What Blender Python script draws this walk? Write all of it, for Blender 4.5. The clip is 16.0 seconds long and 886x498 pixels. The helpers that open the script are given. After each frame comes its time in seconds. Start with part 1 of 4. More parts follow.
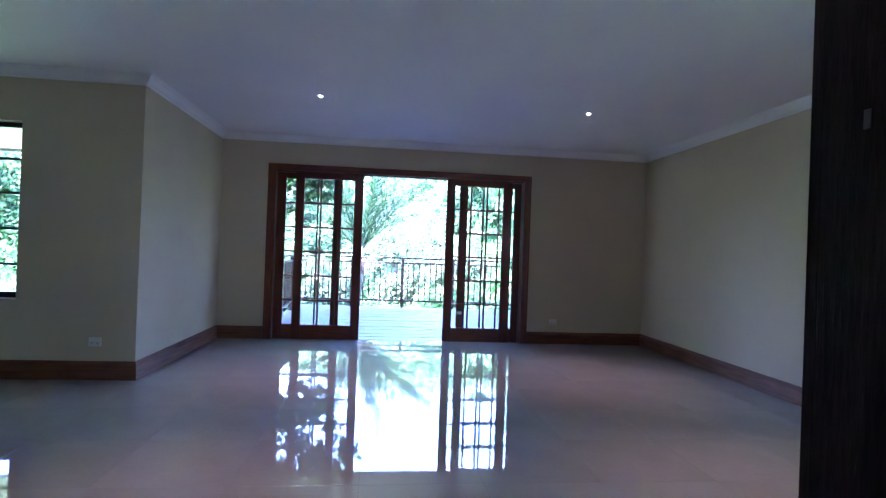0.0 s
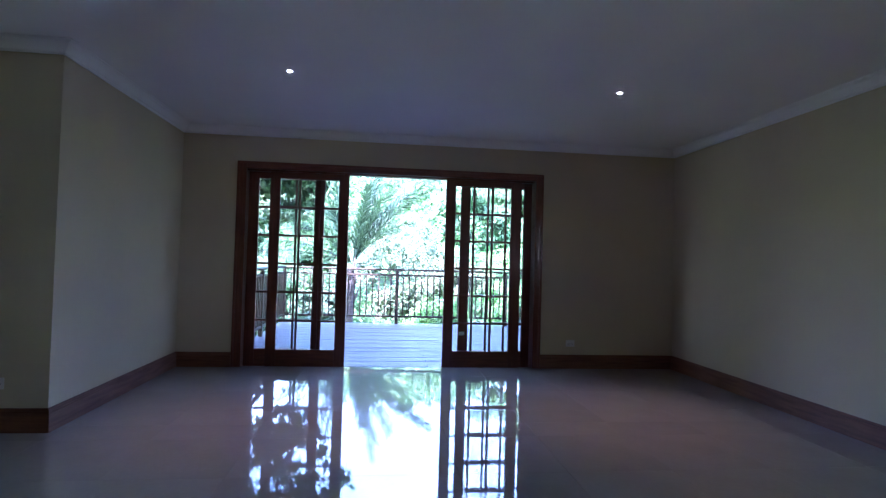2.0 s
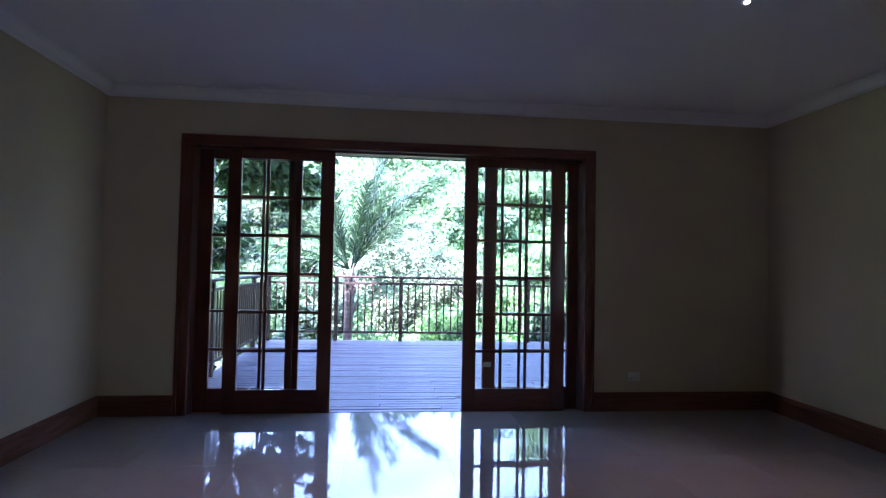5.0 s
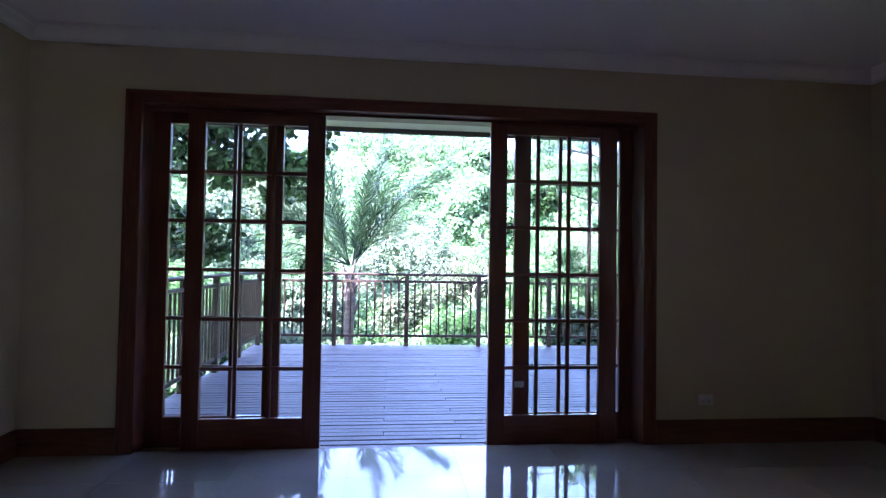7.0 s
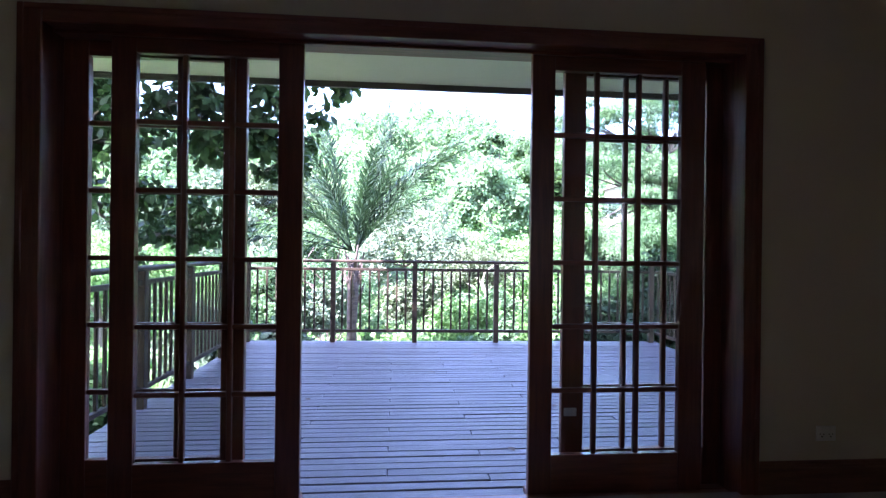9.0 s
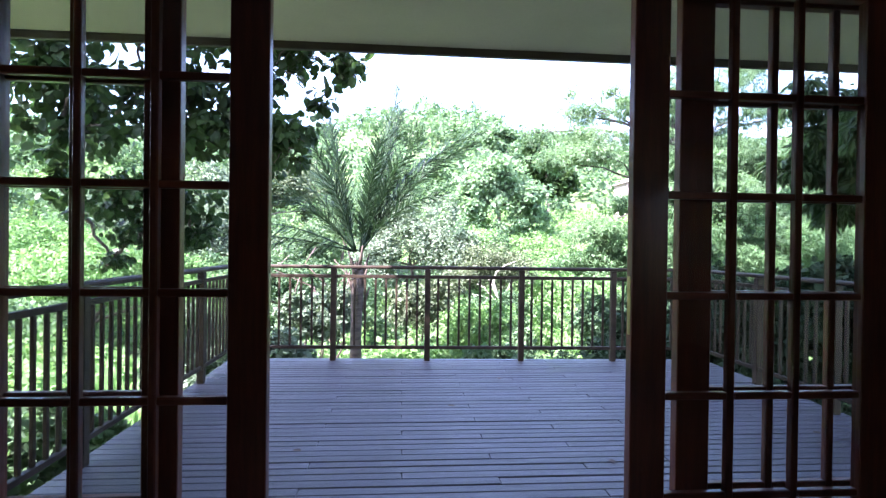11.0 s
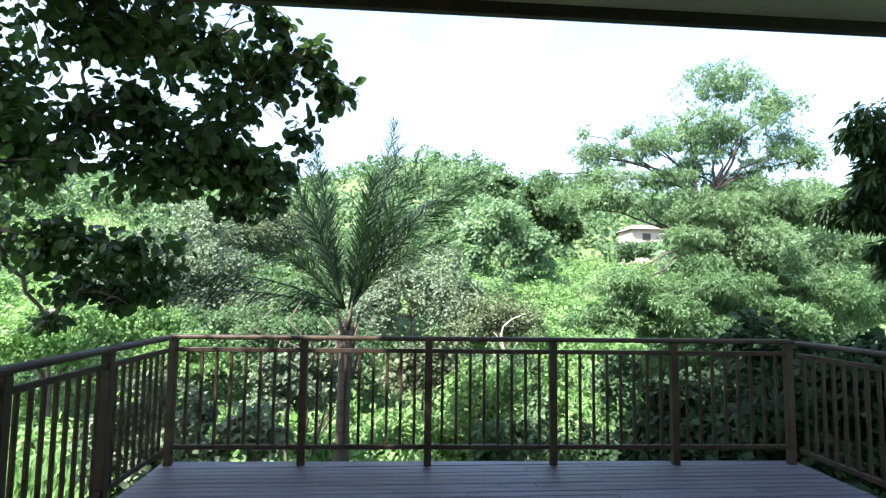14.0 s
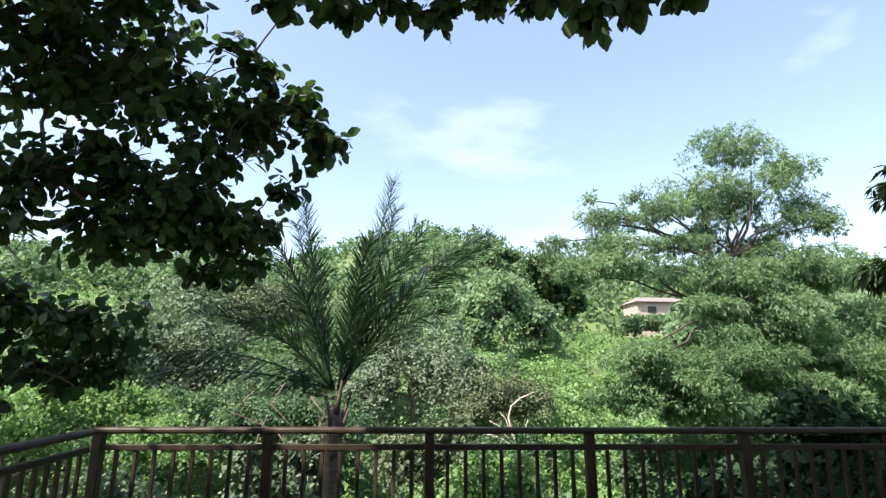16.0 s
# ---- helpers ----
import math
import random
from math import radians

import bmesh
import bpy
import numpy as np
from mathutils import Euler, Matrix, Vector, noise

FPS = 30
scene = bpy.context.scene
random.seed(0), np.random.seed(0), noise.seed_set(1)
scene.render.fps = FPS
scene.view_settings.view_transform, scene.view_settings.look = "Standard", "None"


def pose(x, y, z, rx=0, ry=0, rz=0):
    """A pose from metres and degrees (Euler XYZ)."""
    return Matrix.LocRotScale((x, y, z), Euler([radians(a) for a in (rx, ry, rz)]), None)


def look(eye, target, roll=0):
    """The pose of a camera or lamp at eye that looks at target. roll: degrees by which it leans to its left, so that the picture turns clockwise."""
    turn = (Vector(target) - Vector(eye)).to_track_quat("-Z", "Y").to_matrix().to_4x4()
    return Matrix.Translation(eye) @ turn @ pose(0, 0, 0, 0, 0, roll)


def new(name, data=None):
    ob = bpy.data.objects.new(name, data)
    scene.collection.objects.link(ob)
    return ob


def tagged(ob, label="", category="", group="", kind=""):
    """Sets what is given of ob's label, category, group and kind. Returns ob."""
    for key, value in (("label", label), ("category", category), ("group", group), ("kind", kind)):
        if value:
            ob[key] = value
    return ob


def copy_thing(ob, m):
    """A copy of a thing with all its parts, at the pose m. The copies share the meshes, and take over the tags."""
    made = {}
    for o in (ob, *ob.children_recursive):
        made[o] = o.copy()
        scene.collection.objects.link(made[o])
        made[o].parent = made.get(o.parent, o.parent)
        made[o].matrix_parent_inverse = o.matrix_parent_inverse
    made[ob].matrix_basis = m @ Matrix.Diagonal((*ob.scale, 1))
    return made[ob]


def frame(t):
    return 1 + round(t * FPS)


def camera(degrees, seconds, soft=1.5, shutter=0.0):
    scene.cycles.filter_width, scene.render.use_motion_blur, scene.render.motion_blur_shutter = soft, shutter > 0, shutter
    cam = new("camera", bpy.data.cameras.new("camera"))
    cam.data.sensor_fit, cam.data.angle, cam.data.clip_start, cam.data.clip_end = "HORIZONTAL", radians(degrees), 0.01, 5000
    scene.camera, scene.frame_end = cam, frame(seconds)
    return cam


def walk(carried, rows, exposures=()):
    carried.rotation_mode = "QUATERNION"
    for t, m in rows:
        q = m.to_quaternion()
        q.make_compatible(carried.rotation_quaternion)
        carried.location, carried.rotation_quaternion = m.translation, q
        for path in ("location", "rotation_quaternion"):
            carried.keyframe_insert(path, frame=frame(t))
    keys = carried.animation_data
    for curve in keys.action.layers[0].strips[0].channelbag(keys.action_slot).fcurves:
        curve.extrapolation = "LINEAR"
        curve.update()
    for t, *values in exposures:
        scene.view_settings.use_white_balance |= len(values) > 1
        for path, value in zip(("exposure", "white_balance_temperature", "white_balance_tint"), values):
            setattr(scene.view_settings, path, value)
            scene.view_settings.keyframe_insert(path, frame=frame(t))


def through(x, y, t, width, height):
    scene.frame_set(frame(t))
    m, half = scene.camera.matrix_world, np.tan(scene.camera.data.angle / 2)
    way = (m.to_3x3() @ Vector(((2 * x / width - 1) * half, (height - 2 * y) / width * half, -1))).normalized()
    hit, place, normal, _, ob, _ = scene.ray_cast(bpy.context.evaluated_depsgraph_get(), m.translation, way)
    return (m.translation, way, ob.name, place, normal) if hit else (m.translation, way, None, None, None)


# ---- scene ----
cam = camera(79.4, 16.0, soft=1.35)
PATH = [
    (0, (0.376, 0.340, 1.268), (0.593, 2.328, 1.277), 2.1),
    (0.5, (0.415, 0.531, 1.283), (0.636, 2.519, 1.300), 1.9),
    (1, (0.418, 0.809, 1.279), (0.641, 2.796, 1.306), 1.8),
    (1.5, (0.420, 1.066, 1.268), (0.651, 3.052, 1.305), 1.7),
    (2, (0.461, 1.387, 1.273), (0.689, 3.374, 1.321), 1.6),
    (2.5, (0.480, 1.659, 1.267), (0.702, 3.646, 1.321), 1.5),
    (3, (0.463, 1.973, 1.277), (0.684, 3.960, 1.335), 1.4),
    (3.5, (0.466, 2.243, 1.272), (0.685, 4.230, 1.339), 1.4),
    (4, (0.476, 2.533, 1.299), (0.701, 4.519, 1.366), 1.2),
    (6.5, (0.570, 3.829, 1.266), (0.762, 5.819, 1.329), 0.9),
    (7, (0.512, 4.107, 1.266), (0.712, 6.096, 1.320), 0.9),
    (7.5, (0.523, 4.343, 1.251), (0.713, 6.333, 1.287), 1.0),
    (8, (0.529, 4.626, 1.249), (0.718, 6.617, 1.270), 0.9),
    (8.5, (0.542, 4.856, 1.258), (0.722, 6.848, 1.259), 0.9),
    (9, (0.523, 5.147, 1.263), (0.701, 7.139, 1.263), 0.7),
    (11.5, (0.464, 6.457, 1.381), (0.620, 8.451, 1.365), 0.8),
    (12, (0.491, 6.743, 1.400), (0.646, 8.737, 1.388), 0.8),
    (12.5, (0.513, 6.983, 1.430), (0.664, 8.977, 1.427), 0.7),
    (13, (0.495, 7.247, 1.462), (0.647, 9.241, 1.503), 0.8),
    (13.5, (0.508, 7.484, 1.490), (0.664, 9.475, 1.587), 0.8),
    (14, (0.542, 7.733, 1.516), (0.694, 9.721, 1.676), 0.7),
    (14.5, (0.552, 7.960, 1.506), (0.701, 9.943, 1.719), 0.6),
    (15, (0.535, 8.235, 1.508), (0.682, 10.210, 1.786), 0.4),
    (15.5, (0.547, 8.459, 1.503), (0.693, 10.422, 1.855), 0.4),
    (16, (0.595, 8.708, 1.516), (0.739, 10.654, 1.953), 0.3),
]
walk(cam, [(t, look(eye, target, roll)) for t, eye, target, roll in PATH],
     exposures=[(0.0, 5.6, 4650, 37), (0.5, 5.5, 4700, 37), (1.0, 5.25, 4750, 37), (1.5, 5.02, 4750, 37), (2.0, 4.85, 4800, 38), (3.5, 4.52, 4950, 39), (4.0, 4.42, 5000, 40), (7.0, 4.28, 5200, 41), (9.0, 4.0, 5450, 39), (11.5, 3.15, 5950, 28), (13.0, 2.75, 6250, 16), (14.0, 2.35, 6350, 13), (14.5, 2.15, 6400, 13), (16.0, 1.55, 6800, 14)])

# ---- world, sun ----
SUN_ELEVATION, SUN_AZIMUTH = radians(54), radians(236)   # azimuth clockwise from +y
world = bpy.data.worlds.new("sky")
scene.world = world
world.use_nodes = True
wn, wl = world.node_tree.nodes, world.node_tree.links
sky = wn.new("ShaderNodeTexSky")
sky.sky_type = "NISHITA"
sky.sun_disc = False
sky.sun_elevation, sky.sun_rotation = SUN_ELEVATION, SUN_AZIMUTH
sky.air_density, sky.dust_density, sky.ozone_density = 1.0, 1.6, 1.0
coords = wn.new("ShaderNodeTexCoord")
stretch = wn.new("ShaderNodeMapping")
stretch.inputs["Scale"].default_value = (1.0, 1.0, 2.4)
stretch.inputs["Rotation"].default_value = (0, 0, radians(-22))
clouds = wn.new("ShaderNodeTexNoise")
clouds.inputs["Scale"].default_value, clouds.inputs["Detail"].default_value = 3.1, 6
ramp = wn.new("ShaderNodeValToRGB")
ramp.color_ramp.elements[0].position, ramp.color_ramp.elements[1].position = 0.57, 0.95
ramp.color_ramp.elements[0].color = (0.045, 0.045, 0.045, 1)
ramp.color_ramp.elements[1].color = (0.62, 0.62, 0.62, 1)
cloud_mix = wn.new("ShaderNodeMix")
cloud_mix.data_type = "RGBA"
cloud_mix.inputs[7].default_value = (5.2, 6.0, 6.5, 1)
wl.new(coords.outputs["Generated"], stretch.inputs["Vector"])
wl.new(stretch.outputs["Vector"], clouds.inputs["Vector"])
wl.new(clouds.outputs["Fac"], ramp.inputs["Fac"])
wl.new(ramp.outputs["Color"], cloud_mix.inputs["Factor"])
wl.new(sky.outputs["Color"], cloud_mix.inputs[6])
wl.new(cloud_mix.outputs[2], wn["Background"].inputs["Color"])
wn["Background"].inputs["Strength"].default_value = 0.13

sun = new("sun", bpy.data.lights.new("sun", "SUN"))
sun.data.energy, sun.data.angle, sun.data.color = 4.8, radians(0.53), (1.0, 0.95, 0.86)
to_sun = Vector((math.sin(SUN_AZIMUTH) * math.cos(SUN_ELEVATION), math.cos(SUN_AZIMUTH) * math.cos(SUN_ELEVATION), math.sin(SUN_ELEVATION)))
sun.matrix_world = look(to_sun * 60, (0, 0, 0))


# ---- materials ----
def mat(name, color, rough=0.6, second=None, scale=8.0, bump=0.0, bump_scale=60.0, metal=0.0, stretch=(1, 1, 1), coat=0.0, fine=0.12, spec=0.5, per_piece=0.0):
    """Base colour that drifts to a second one at one scale, with a finer grain on top, roughness that follows it, and relief."""
    m = bpy.data.materials.new(name)
    m.use_nodes = True
    n, l = m.node_tree.nodes, m.node_tree.links
    b = n["Principled BSDF"]
    second = second or tuple(c * 0.78 for c in color)
    tc, mp = n.new("ShaderNodeTexCoord"), n.new("ShaderNodeMapping")
    mp.inputs["Scale"].default_value = stretch
    l.new(tc.outputs["Object"], mp.inputs["Vector"])
    big, small = n.new("ShaderNodeTexNoise"), n.new("ShaderNodeTexNoise")
    big.inputs["Scale"].default_value, big.inputs["Detail"].default_value = scale, 4
    small.inputs["Scale"].default_value, small.inputs["Detail"].default_value = bump_scale, 5
    l.new(mp.outputs["Vector"], big.inputs["Vector"]), l.new(mp.outputs["Vector"], small.inputs["Vector"])
    mix = n.new("ShaderNodeMix")
    mix.data_type = "RGBA"
    mix.inputs[6].default_value, mix.inputs[7].default_value = (*color, 1), (*second, 1)
    widen = n.new("ShaderNodeMapRange")
    widen.inputs[1].default_value, widen.inputs[2].default_value = 0.35, 0.68
    l.new(big.outputs["Fac"], widen.inputs[0]), l.new(widen.outputs[0], mix.inputs["Factor"])
    grain = n.new("ShaderNodeHueSaturation")
    gv = n.new("ShaderNodeMapRange")
    gv.inputs[3].default_value, gv.inputs[4].default_value = 1 - fine * 2, 1 + fine * 2
    l.new(small.outputs["Fac"], gv.inputs[0])
    value = gv.outputs[0]
    if per_piece:
        info, pv, times = n.new("ShaderNodeObjectInfo"), n.new("ShaderNodeMapRange"), n.new("ShaderNodeMath")
        pv.inputs[3].default_value, pv.inputs[4].default_value = 1 - per_piece, 1 + per_piece
        times.operation = "MULTIPLY"
        l.new(info.outputs["Random"], pv.inputs[0])
        l.new(pv.outputs[0], times.inputs[0]), l.new(value, times.inputs[1])
        value = times.outputs[0]
    l.new(value, grain.inputs["Value"])
    l.new(mix.outputs[2], grain.inputs["Color"])
    l.new(grain.outputs["Color"], b.inputs["Base Color"])
    rr = n.new("ShaderNodeMapRange")
    rr.inputs[3].default_value, rr.inputs[4].default_value = rough * 0.8, min(1.0, rough * 1.2)
    l.new(big.outputs["Fac"], rr.inputs[0]), l.new(rr.outputs[0], b.inputs["Roughness"])
    b.inputs["Metallic"].default_value, b.inputs["Coat Weight"].default_value = metal, coat
    b.inputs["Specular IOR Level"].default_value = spec
    if bump:
        bp = n.new("ShaderNodeBump")
        bp.inputs["Strength"].default_value, bp.inputs["Distance"].default_value = bump, 0.01
        l.new(small.outputs["Fac"], bp.inputs["Height"]), l.new(bp.outputs["Normal"], b.inputs["Normal"])
    return m


def leaf_mat(name, dark, light, tip=None, rough=0.65, through=0.35, gloss=0.25):
    """Foliage: each leaf its own tint, some light coming through."""
    m = bpy.data.materials.new(name)
    m.use_nodes = True
    n, l = m.node_tree.nodes, m.node_tree.links
    b, out = n["Principled BSDF"], n["Material Output"]
    geo, ramp_, tc, noise_ = n.new("ShaderNodeNewGeometry"), n.new("ShaderNodeValToRGB"), n.new("ShaderNodeTexCoord"), n.new("ShaderNodeTexNoise")
    e = ramp_.color_ramp.elements
    e[0].color, e[1].color = (*dark, 1), (*light, 1)
    if tip:
        e[1].position = 0.9
        x = e.new(1.0)
        x.color = (*tip, 1)
    noise_.inputs["Scale"].default_value, noise_.inputs["Detail"].default_value = 0.55, 5
    l.new(tc.outputs["Object"], noise_.inputs["Vector"])
    half, add = n.new("ShaderNodeMath"), n.new("ShaderNodeMath")
    half.operation, add.operation = "MULTIPLY", "MULTIPLY_ADD"
    half.inputs[1].default_value = 0.45
    add.inputs[1].default_value = 2.0
    l.new(geo.outputs["Random Per Island"], half.inputs[0])
    l.new(noise_.outputs["Fac"], add.inputs[0]), l.new(half.outputs[0], add.inputs[2])
    shift = n.new("ShaderNodeMath")
    shift.operation = "SUBTRACT"
    shift.inputs[1].default_value = 0.72
    l.new(add.outputs[0], shift.inputs[0]), l.new(shift.outputs[0], ramp_.inputs["Fac"])
    l.new(ramp_.outputs["Color"], b.inputs["Base Color"])
    b.inputs["Roughness"].default_value, b.inputs["Specular IOR Level"].default_value = rough, gloss
    tr, mx = n.new("ShaderNodeBsdfTranslucent"), n.new("ShaderNodeMixShader")
    warm = n.new("ShaderNodeMix")
    warm.data_type, warm.blend_type = "RGBA", "MULTIPLY"
    warm.inputs["Factor"].default_value = 1.0
    warm.inputs[7].default_value = (1.1, 1.24, 0.82, 1)
    l.new(ramp_.outputs["Color"], warm.inputs[6]), l.new(warm.outputs[2], tr.inputs["Color"])
    mx.inputs["Fac"].default_value = through
    l.new(b.outputs[0], mx.inputs[1]), l.new(tr.outputs[0], mx.inputs[2]), l.new(mx.outputs[0], out.inputs["Surface"])
    return m


PLASTER = mat("cream wall paint", (0.54, 0.465, 0.315), 0.75, (0.505, 0.435, 0.295), 1.5, 0.05, 180, fine=0.02)
CEILING = mat("white ceiling paint", (0.8, 0.8, 0.81), 0.8, (0.77, 0.77, 0.78), 1.2, 0.04, 150, fine=0.02)
WOOD = mat("varnished red-brown hardwood", (0.16, 0.044, 0.022), 0.36, (0.092, 0.025, 0.014), 5, 0.08, 45, stretch=(9, 9, 0.7), coat=0.06, fine=0.15)
WOOD_FLAT = mat("varnished hardwood, level grain", (0.19, 0.056, 0.028), 0.36, (0.11, 0.032, 0.016), 5, 0.08, 45, stretch=(0.7, 9, 9), coat=0.06, fine=0.15)
SKIRT = mat("brown hardwood skirting", (0.16, 0.062, 0.027), 0.55, (0.095, 0.036, 0.017), 4, 0.06, 40, stretch=(0.8, 0.8, 9), coat=0.0, fine=0.14)
TILE = mat("polished porcelain", (0.36, 0.335, 0.315), 0.03, (0.33, 0.305, 0.285), 2.2, 0.0, 30, fine=0.03, spec=0.9, per_piece=0.03)
GROUT = mat("grey grout", (0.16, 0.15, 0.14), 0.85)
DECK = mat("weathered grey deck board", (0.118, 0.11, 0.138), 0.42, (0.066, 0.06, 0.08), 3, 0.25, 50, stretch=(0.6, 8, 8), fine=0.2, per_piece=0.18, spec=0.65)
RAILWOOD = mat("weathered brown rail timber", (0.052, 0.036, 0.024), 0.5, (0.03, 0.021, 0.015), 5, 0.2, 40, fine=0.2, spec=0.2)
SOFFIT = mat("cream soffit paint", (0.55, 0.52, 0.42), 0.7, (0.5, 0.48, 0.38), 2, fine=0.03)
GUTTER = mat("dark brown fascia paint", (0.04, 0.03, 0.026), 0.5)
STEEL = mat("dark bronze window paint", (0.035, 0.028, 0.025), 0.4)
CHROME = mat("brushed metal", (0.6, 0.58, 0.55), 0.3, metal=1.0, fine=0.05)
PLASTIC = mat("white plastic", (0.75, 0.74, 0.7), 0.4, fine=0.02)
ROOF = mat("brown roof tile", (0.16, 0.08, 0.06), 0.7, (0.1, 0.06, 0.05), 3)
BARK = mat("grey-brown bark", (0.16, 0.125, 0.1), 0.85, (0.08, 0.062, 0.05), 6, 0.6, 18, fine=0.25)
DARK_BARK = mat("dark grey bark", (0.075, 0.06, 0.05), 0.9, (0.045, 0.036, 0.03), 6, 0.5, 18, fine=0.25)
PALE_BARK = mat("pale dead bark", (0.42, 0.37, 0.31), 0.85, (0.28, 0.24, 0.2), 6, 0.4, 18, fine=0.2)
PALM_BARK = mat("ringed palm trunk", (0.11, 0.08, 0.062), 0.85, (0.06, 0.043, 0.034), 5, 0.5, 14, stretch=(1, 1, 4), fine=0.22)
SOIL = mat("grassy earth", (0.07, 0.12, 0.035), 0.95, (0.09, 0.12, 0.045), 0.6, 0.5, 9, fine=0.25)
HOUSE_WALL = mat("pinkish plaster", (0.42, 0.34, 0.295), 0.8)
GLASS = bpy.data.materials.new("clear pane")
GLASS.use_nodes = True
gb = GLASS.node_tree.nodes["Principled BSDF"]
gb.inputs["Base Color"].default_value, gb.inputs["Roughness"].default_value = (0.93, 0.95, 0.94, 1), 0.0
gb.inputs["Transmission Weight"].default_value, gb.inputs["IOR"].default_value = 1.0, 1.3
BULB = bpy.data.materials.new("warm lamp glow")
BULB.use_nodes = True
bb = BULB.node_tree.nodes["Principled BSDF"]
bb.inputs["Emission Color"].default_value, bb.inputs["Emission Strength"].default_value = (1.0, 0.82, 0.58, 1), 14.0

LEAF_BROAD = leaf_mat("broad dark leaf", (0.022, 0.046, 0.018), (0.062, 0.108, 0.034), rough=0.4, through=0.45)
LEAF_PALM = leaf_mat("palm leaflet", (0.015, 0.036, 0.02), (0.046, 0.084, 0.042), rough=0.45, through=0.22)
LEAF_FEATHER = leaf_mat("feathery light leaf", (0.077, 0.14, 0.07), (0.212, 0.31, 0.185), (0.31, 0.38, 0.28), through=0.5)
LEAF_BRIGHT = leaf_mat("bright creeper leaf", (0.075, 0.155, 0.05), (0.225, 0.365, 0.145), (0.28, 0.39, 0.2), through=0.42)
LEAF_MID = leaf_mat("mid green leaf", (0.034, 0.076, 0.036), (0.135, 0.215, 0.108), (0.235, 0.31, 0.195), through=0.38)
# Darker copy of the feathery leaf: shade low in the crown, as colour.
LEAF_FEATHER_SHADED = leaf_mat("feathery leaf, shaded tone", (0.05, 0.105, 0.048), (0.165, 0.265, 0.135), (0.26, 0.34, 0.22), through=0.45)
LEAF_GREY = leaf_mat("grey-green leaf", (0.07, 0.105, 0.066), (0.19, 0.245, 0.165), (0.23, 0.255, 0.21), through=0.32)
# Leaf colour darkened to carry the deep shade right of the deck.
LEAF_SHADED = leaf_mat("blue-green leaf darkened for shade", (0.014, 0.032, 0.016), (0.044, 0.076, 0.037), rough=0.6, through=0.15, gloss=0.1)
LEAF_DRY = leaf_mat("dry olive leaf", (0.06, 0.085, 0.045), (0.15, 0.185, 0.105), (0.23, 0.25, 0.17), through=0.3)


# ---- builders ----
def mesh_of(name, bm, material):
    me = bpy.data.meshes.new(name)
    bm.normal_update()
    bm.to_mesh(me)
    bm.free()
    me.materials.append(material)
    return me


def add_box(bm, x0, x1, y0, y1, z0, z1, bevel=0.0):
    r = bmesh.ops.create_cube(bm, size=1, matrix=Matrix.Translation(((x0 + x1) / 2, (y0 + y1) / 2, (z0 + z1) / 2)) @ Matrix.Diagonal((x1 - x0, y1 - y0, z1 - z0, 1)))
    if bevel:
        edges = list({e for v in r["verts"] for e in v.link_edges})
        bmesh.ops.bevel(bm, geom=edges, offset=bevel, segments=1, affect="EDGES")


def boxes(*items, bevel=0.0):
    bm = bmesh.new()
    for b in items:
        add_box(bm, *b, bevel=bevel)
    return bm


def part(name, bm, material, parent, label=""):
    ob = new(name, mesh_of(name, bm, material))
    ob.parent = parent
    return tagged(ob, label=label)


def thing(name, label, category, at=(0, 0, 0), group="", kind=""):
    ob = new(name)
    ob.location = at
    return tagged(ob, label, category, group, kind)


def setting(name, bm, material, label, category):
    return tagged(new(name, mesh_of(name, bm, material)), label, category, kind="structure")


def tube(points, radii, sides=8):
    """A tapered tube through points."""
    bm = bmesh.new()
    pts = [Vector(p) for p in points]
    rings = []
    for i, p in enumerate(pts):
        d = (pts[min(i + 1, len(pts) - 1)] - pts[max(i - 1, 0)]).normalized()
        u = d.orthogonal().normalized() if i == 0 else (rings_u - d * rings_u.dot(d)).normalized()
        rings_u = u
        w = d.cross(u)
        rings.append([bm.verts.new(p + (u * math.cos(a) + w * math.sin(a)) * radii[i]) for a in (2 * math.pi * k / sides for k in range(sides))])
    for a, b in zip(rings, rings[1:]):
        for k in range(sides):
            bm.faces.new((a[k], a[(k + 1) % sides], b[(k + 1) % sides], b[k])).smooth = True
    bm.faces.new(rings[0][::-1]), bm.faces.new(rings[-1])
    return bm


RNG = np.random.default_rng(7)


def unit(v):
    return v / np.maximum(np.linalg.norm(v, axis=1, keepdims=True), 1e-9)


DIAMOND = (np.array([(0, 0, 0), (0.45, 0.5, 0.06), (0, 1, 0), (-0.45, 0.5, 0.06)]), [(0, 1, 2), (0, 2, 3)])
OVAL = (np.array([(0, 0, 0), (0.26, 0.22, 0.05), (0.36, 0.55, 0.06), (0.2, 0.85, 0.02), (0, 1, -0.06), (-0.2, 0.85, 0.02), (-0.36, 0.55, 0.06), (-0.26, 0.22, 0.05), (0, 0.5, -0.01)]),
        [(0, 1, 8), (1, 2, 8), (2, 3, 8), (3, 4, 8), (4, 5, 8), (5, 6, 8), (6, 7, 8), (7, 0, 8)])
NARROW = (np.array([(0, 0, 0), (0.13, 0.45, 0.03), (0, 1, -0.12), (-0.13, 0.45, 0.03)]), [(0, 1, 2), (0, 2, 3)])
BLADE = (np.array([(-0.02, 0, 0), (0.02, 0, 0), (0.03, 0.4, -0.02), (0, 1, -0.08), (-0.03, 0.4, -0.02)]), [(0, 1, 2), (0, 2, 4), (4, 2, 3)])


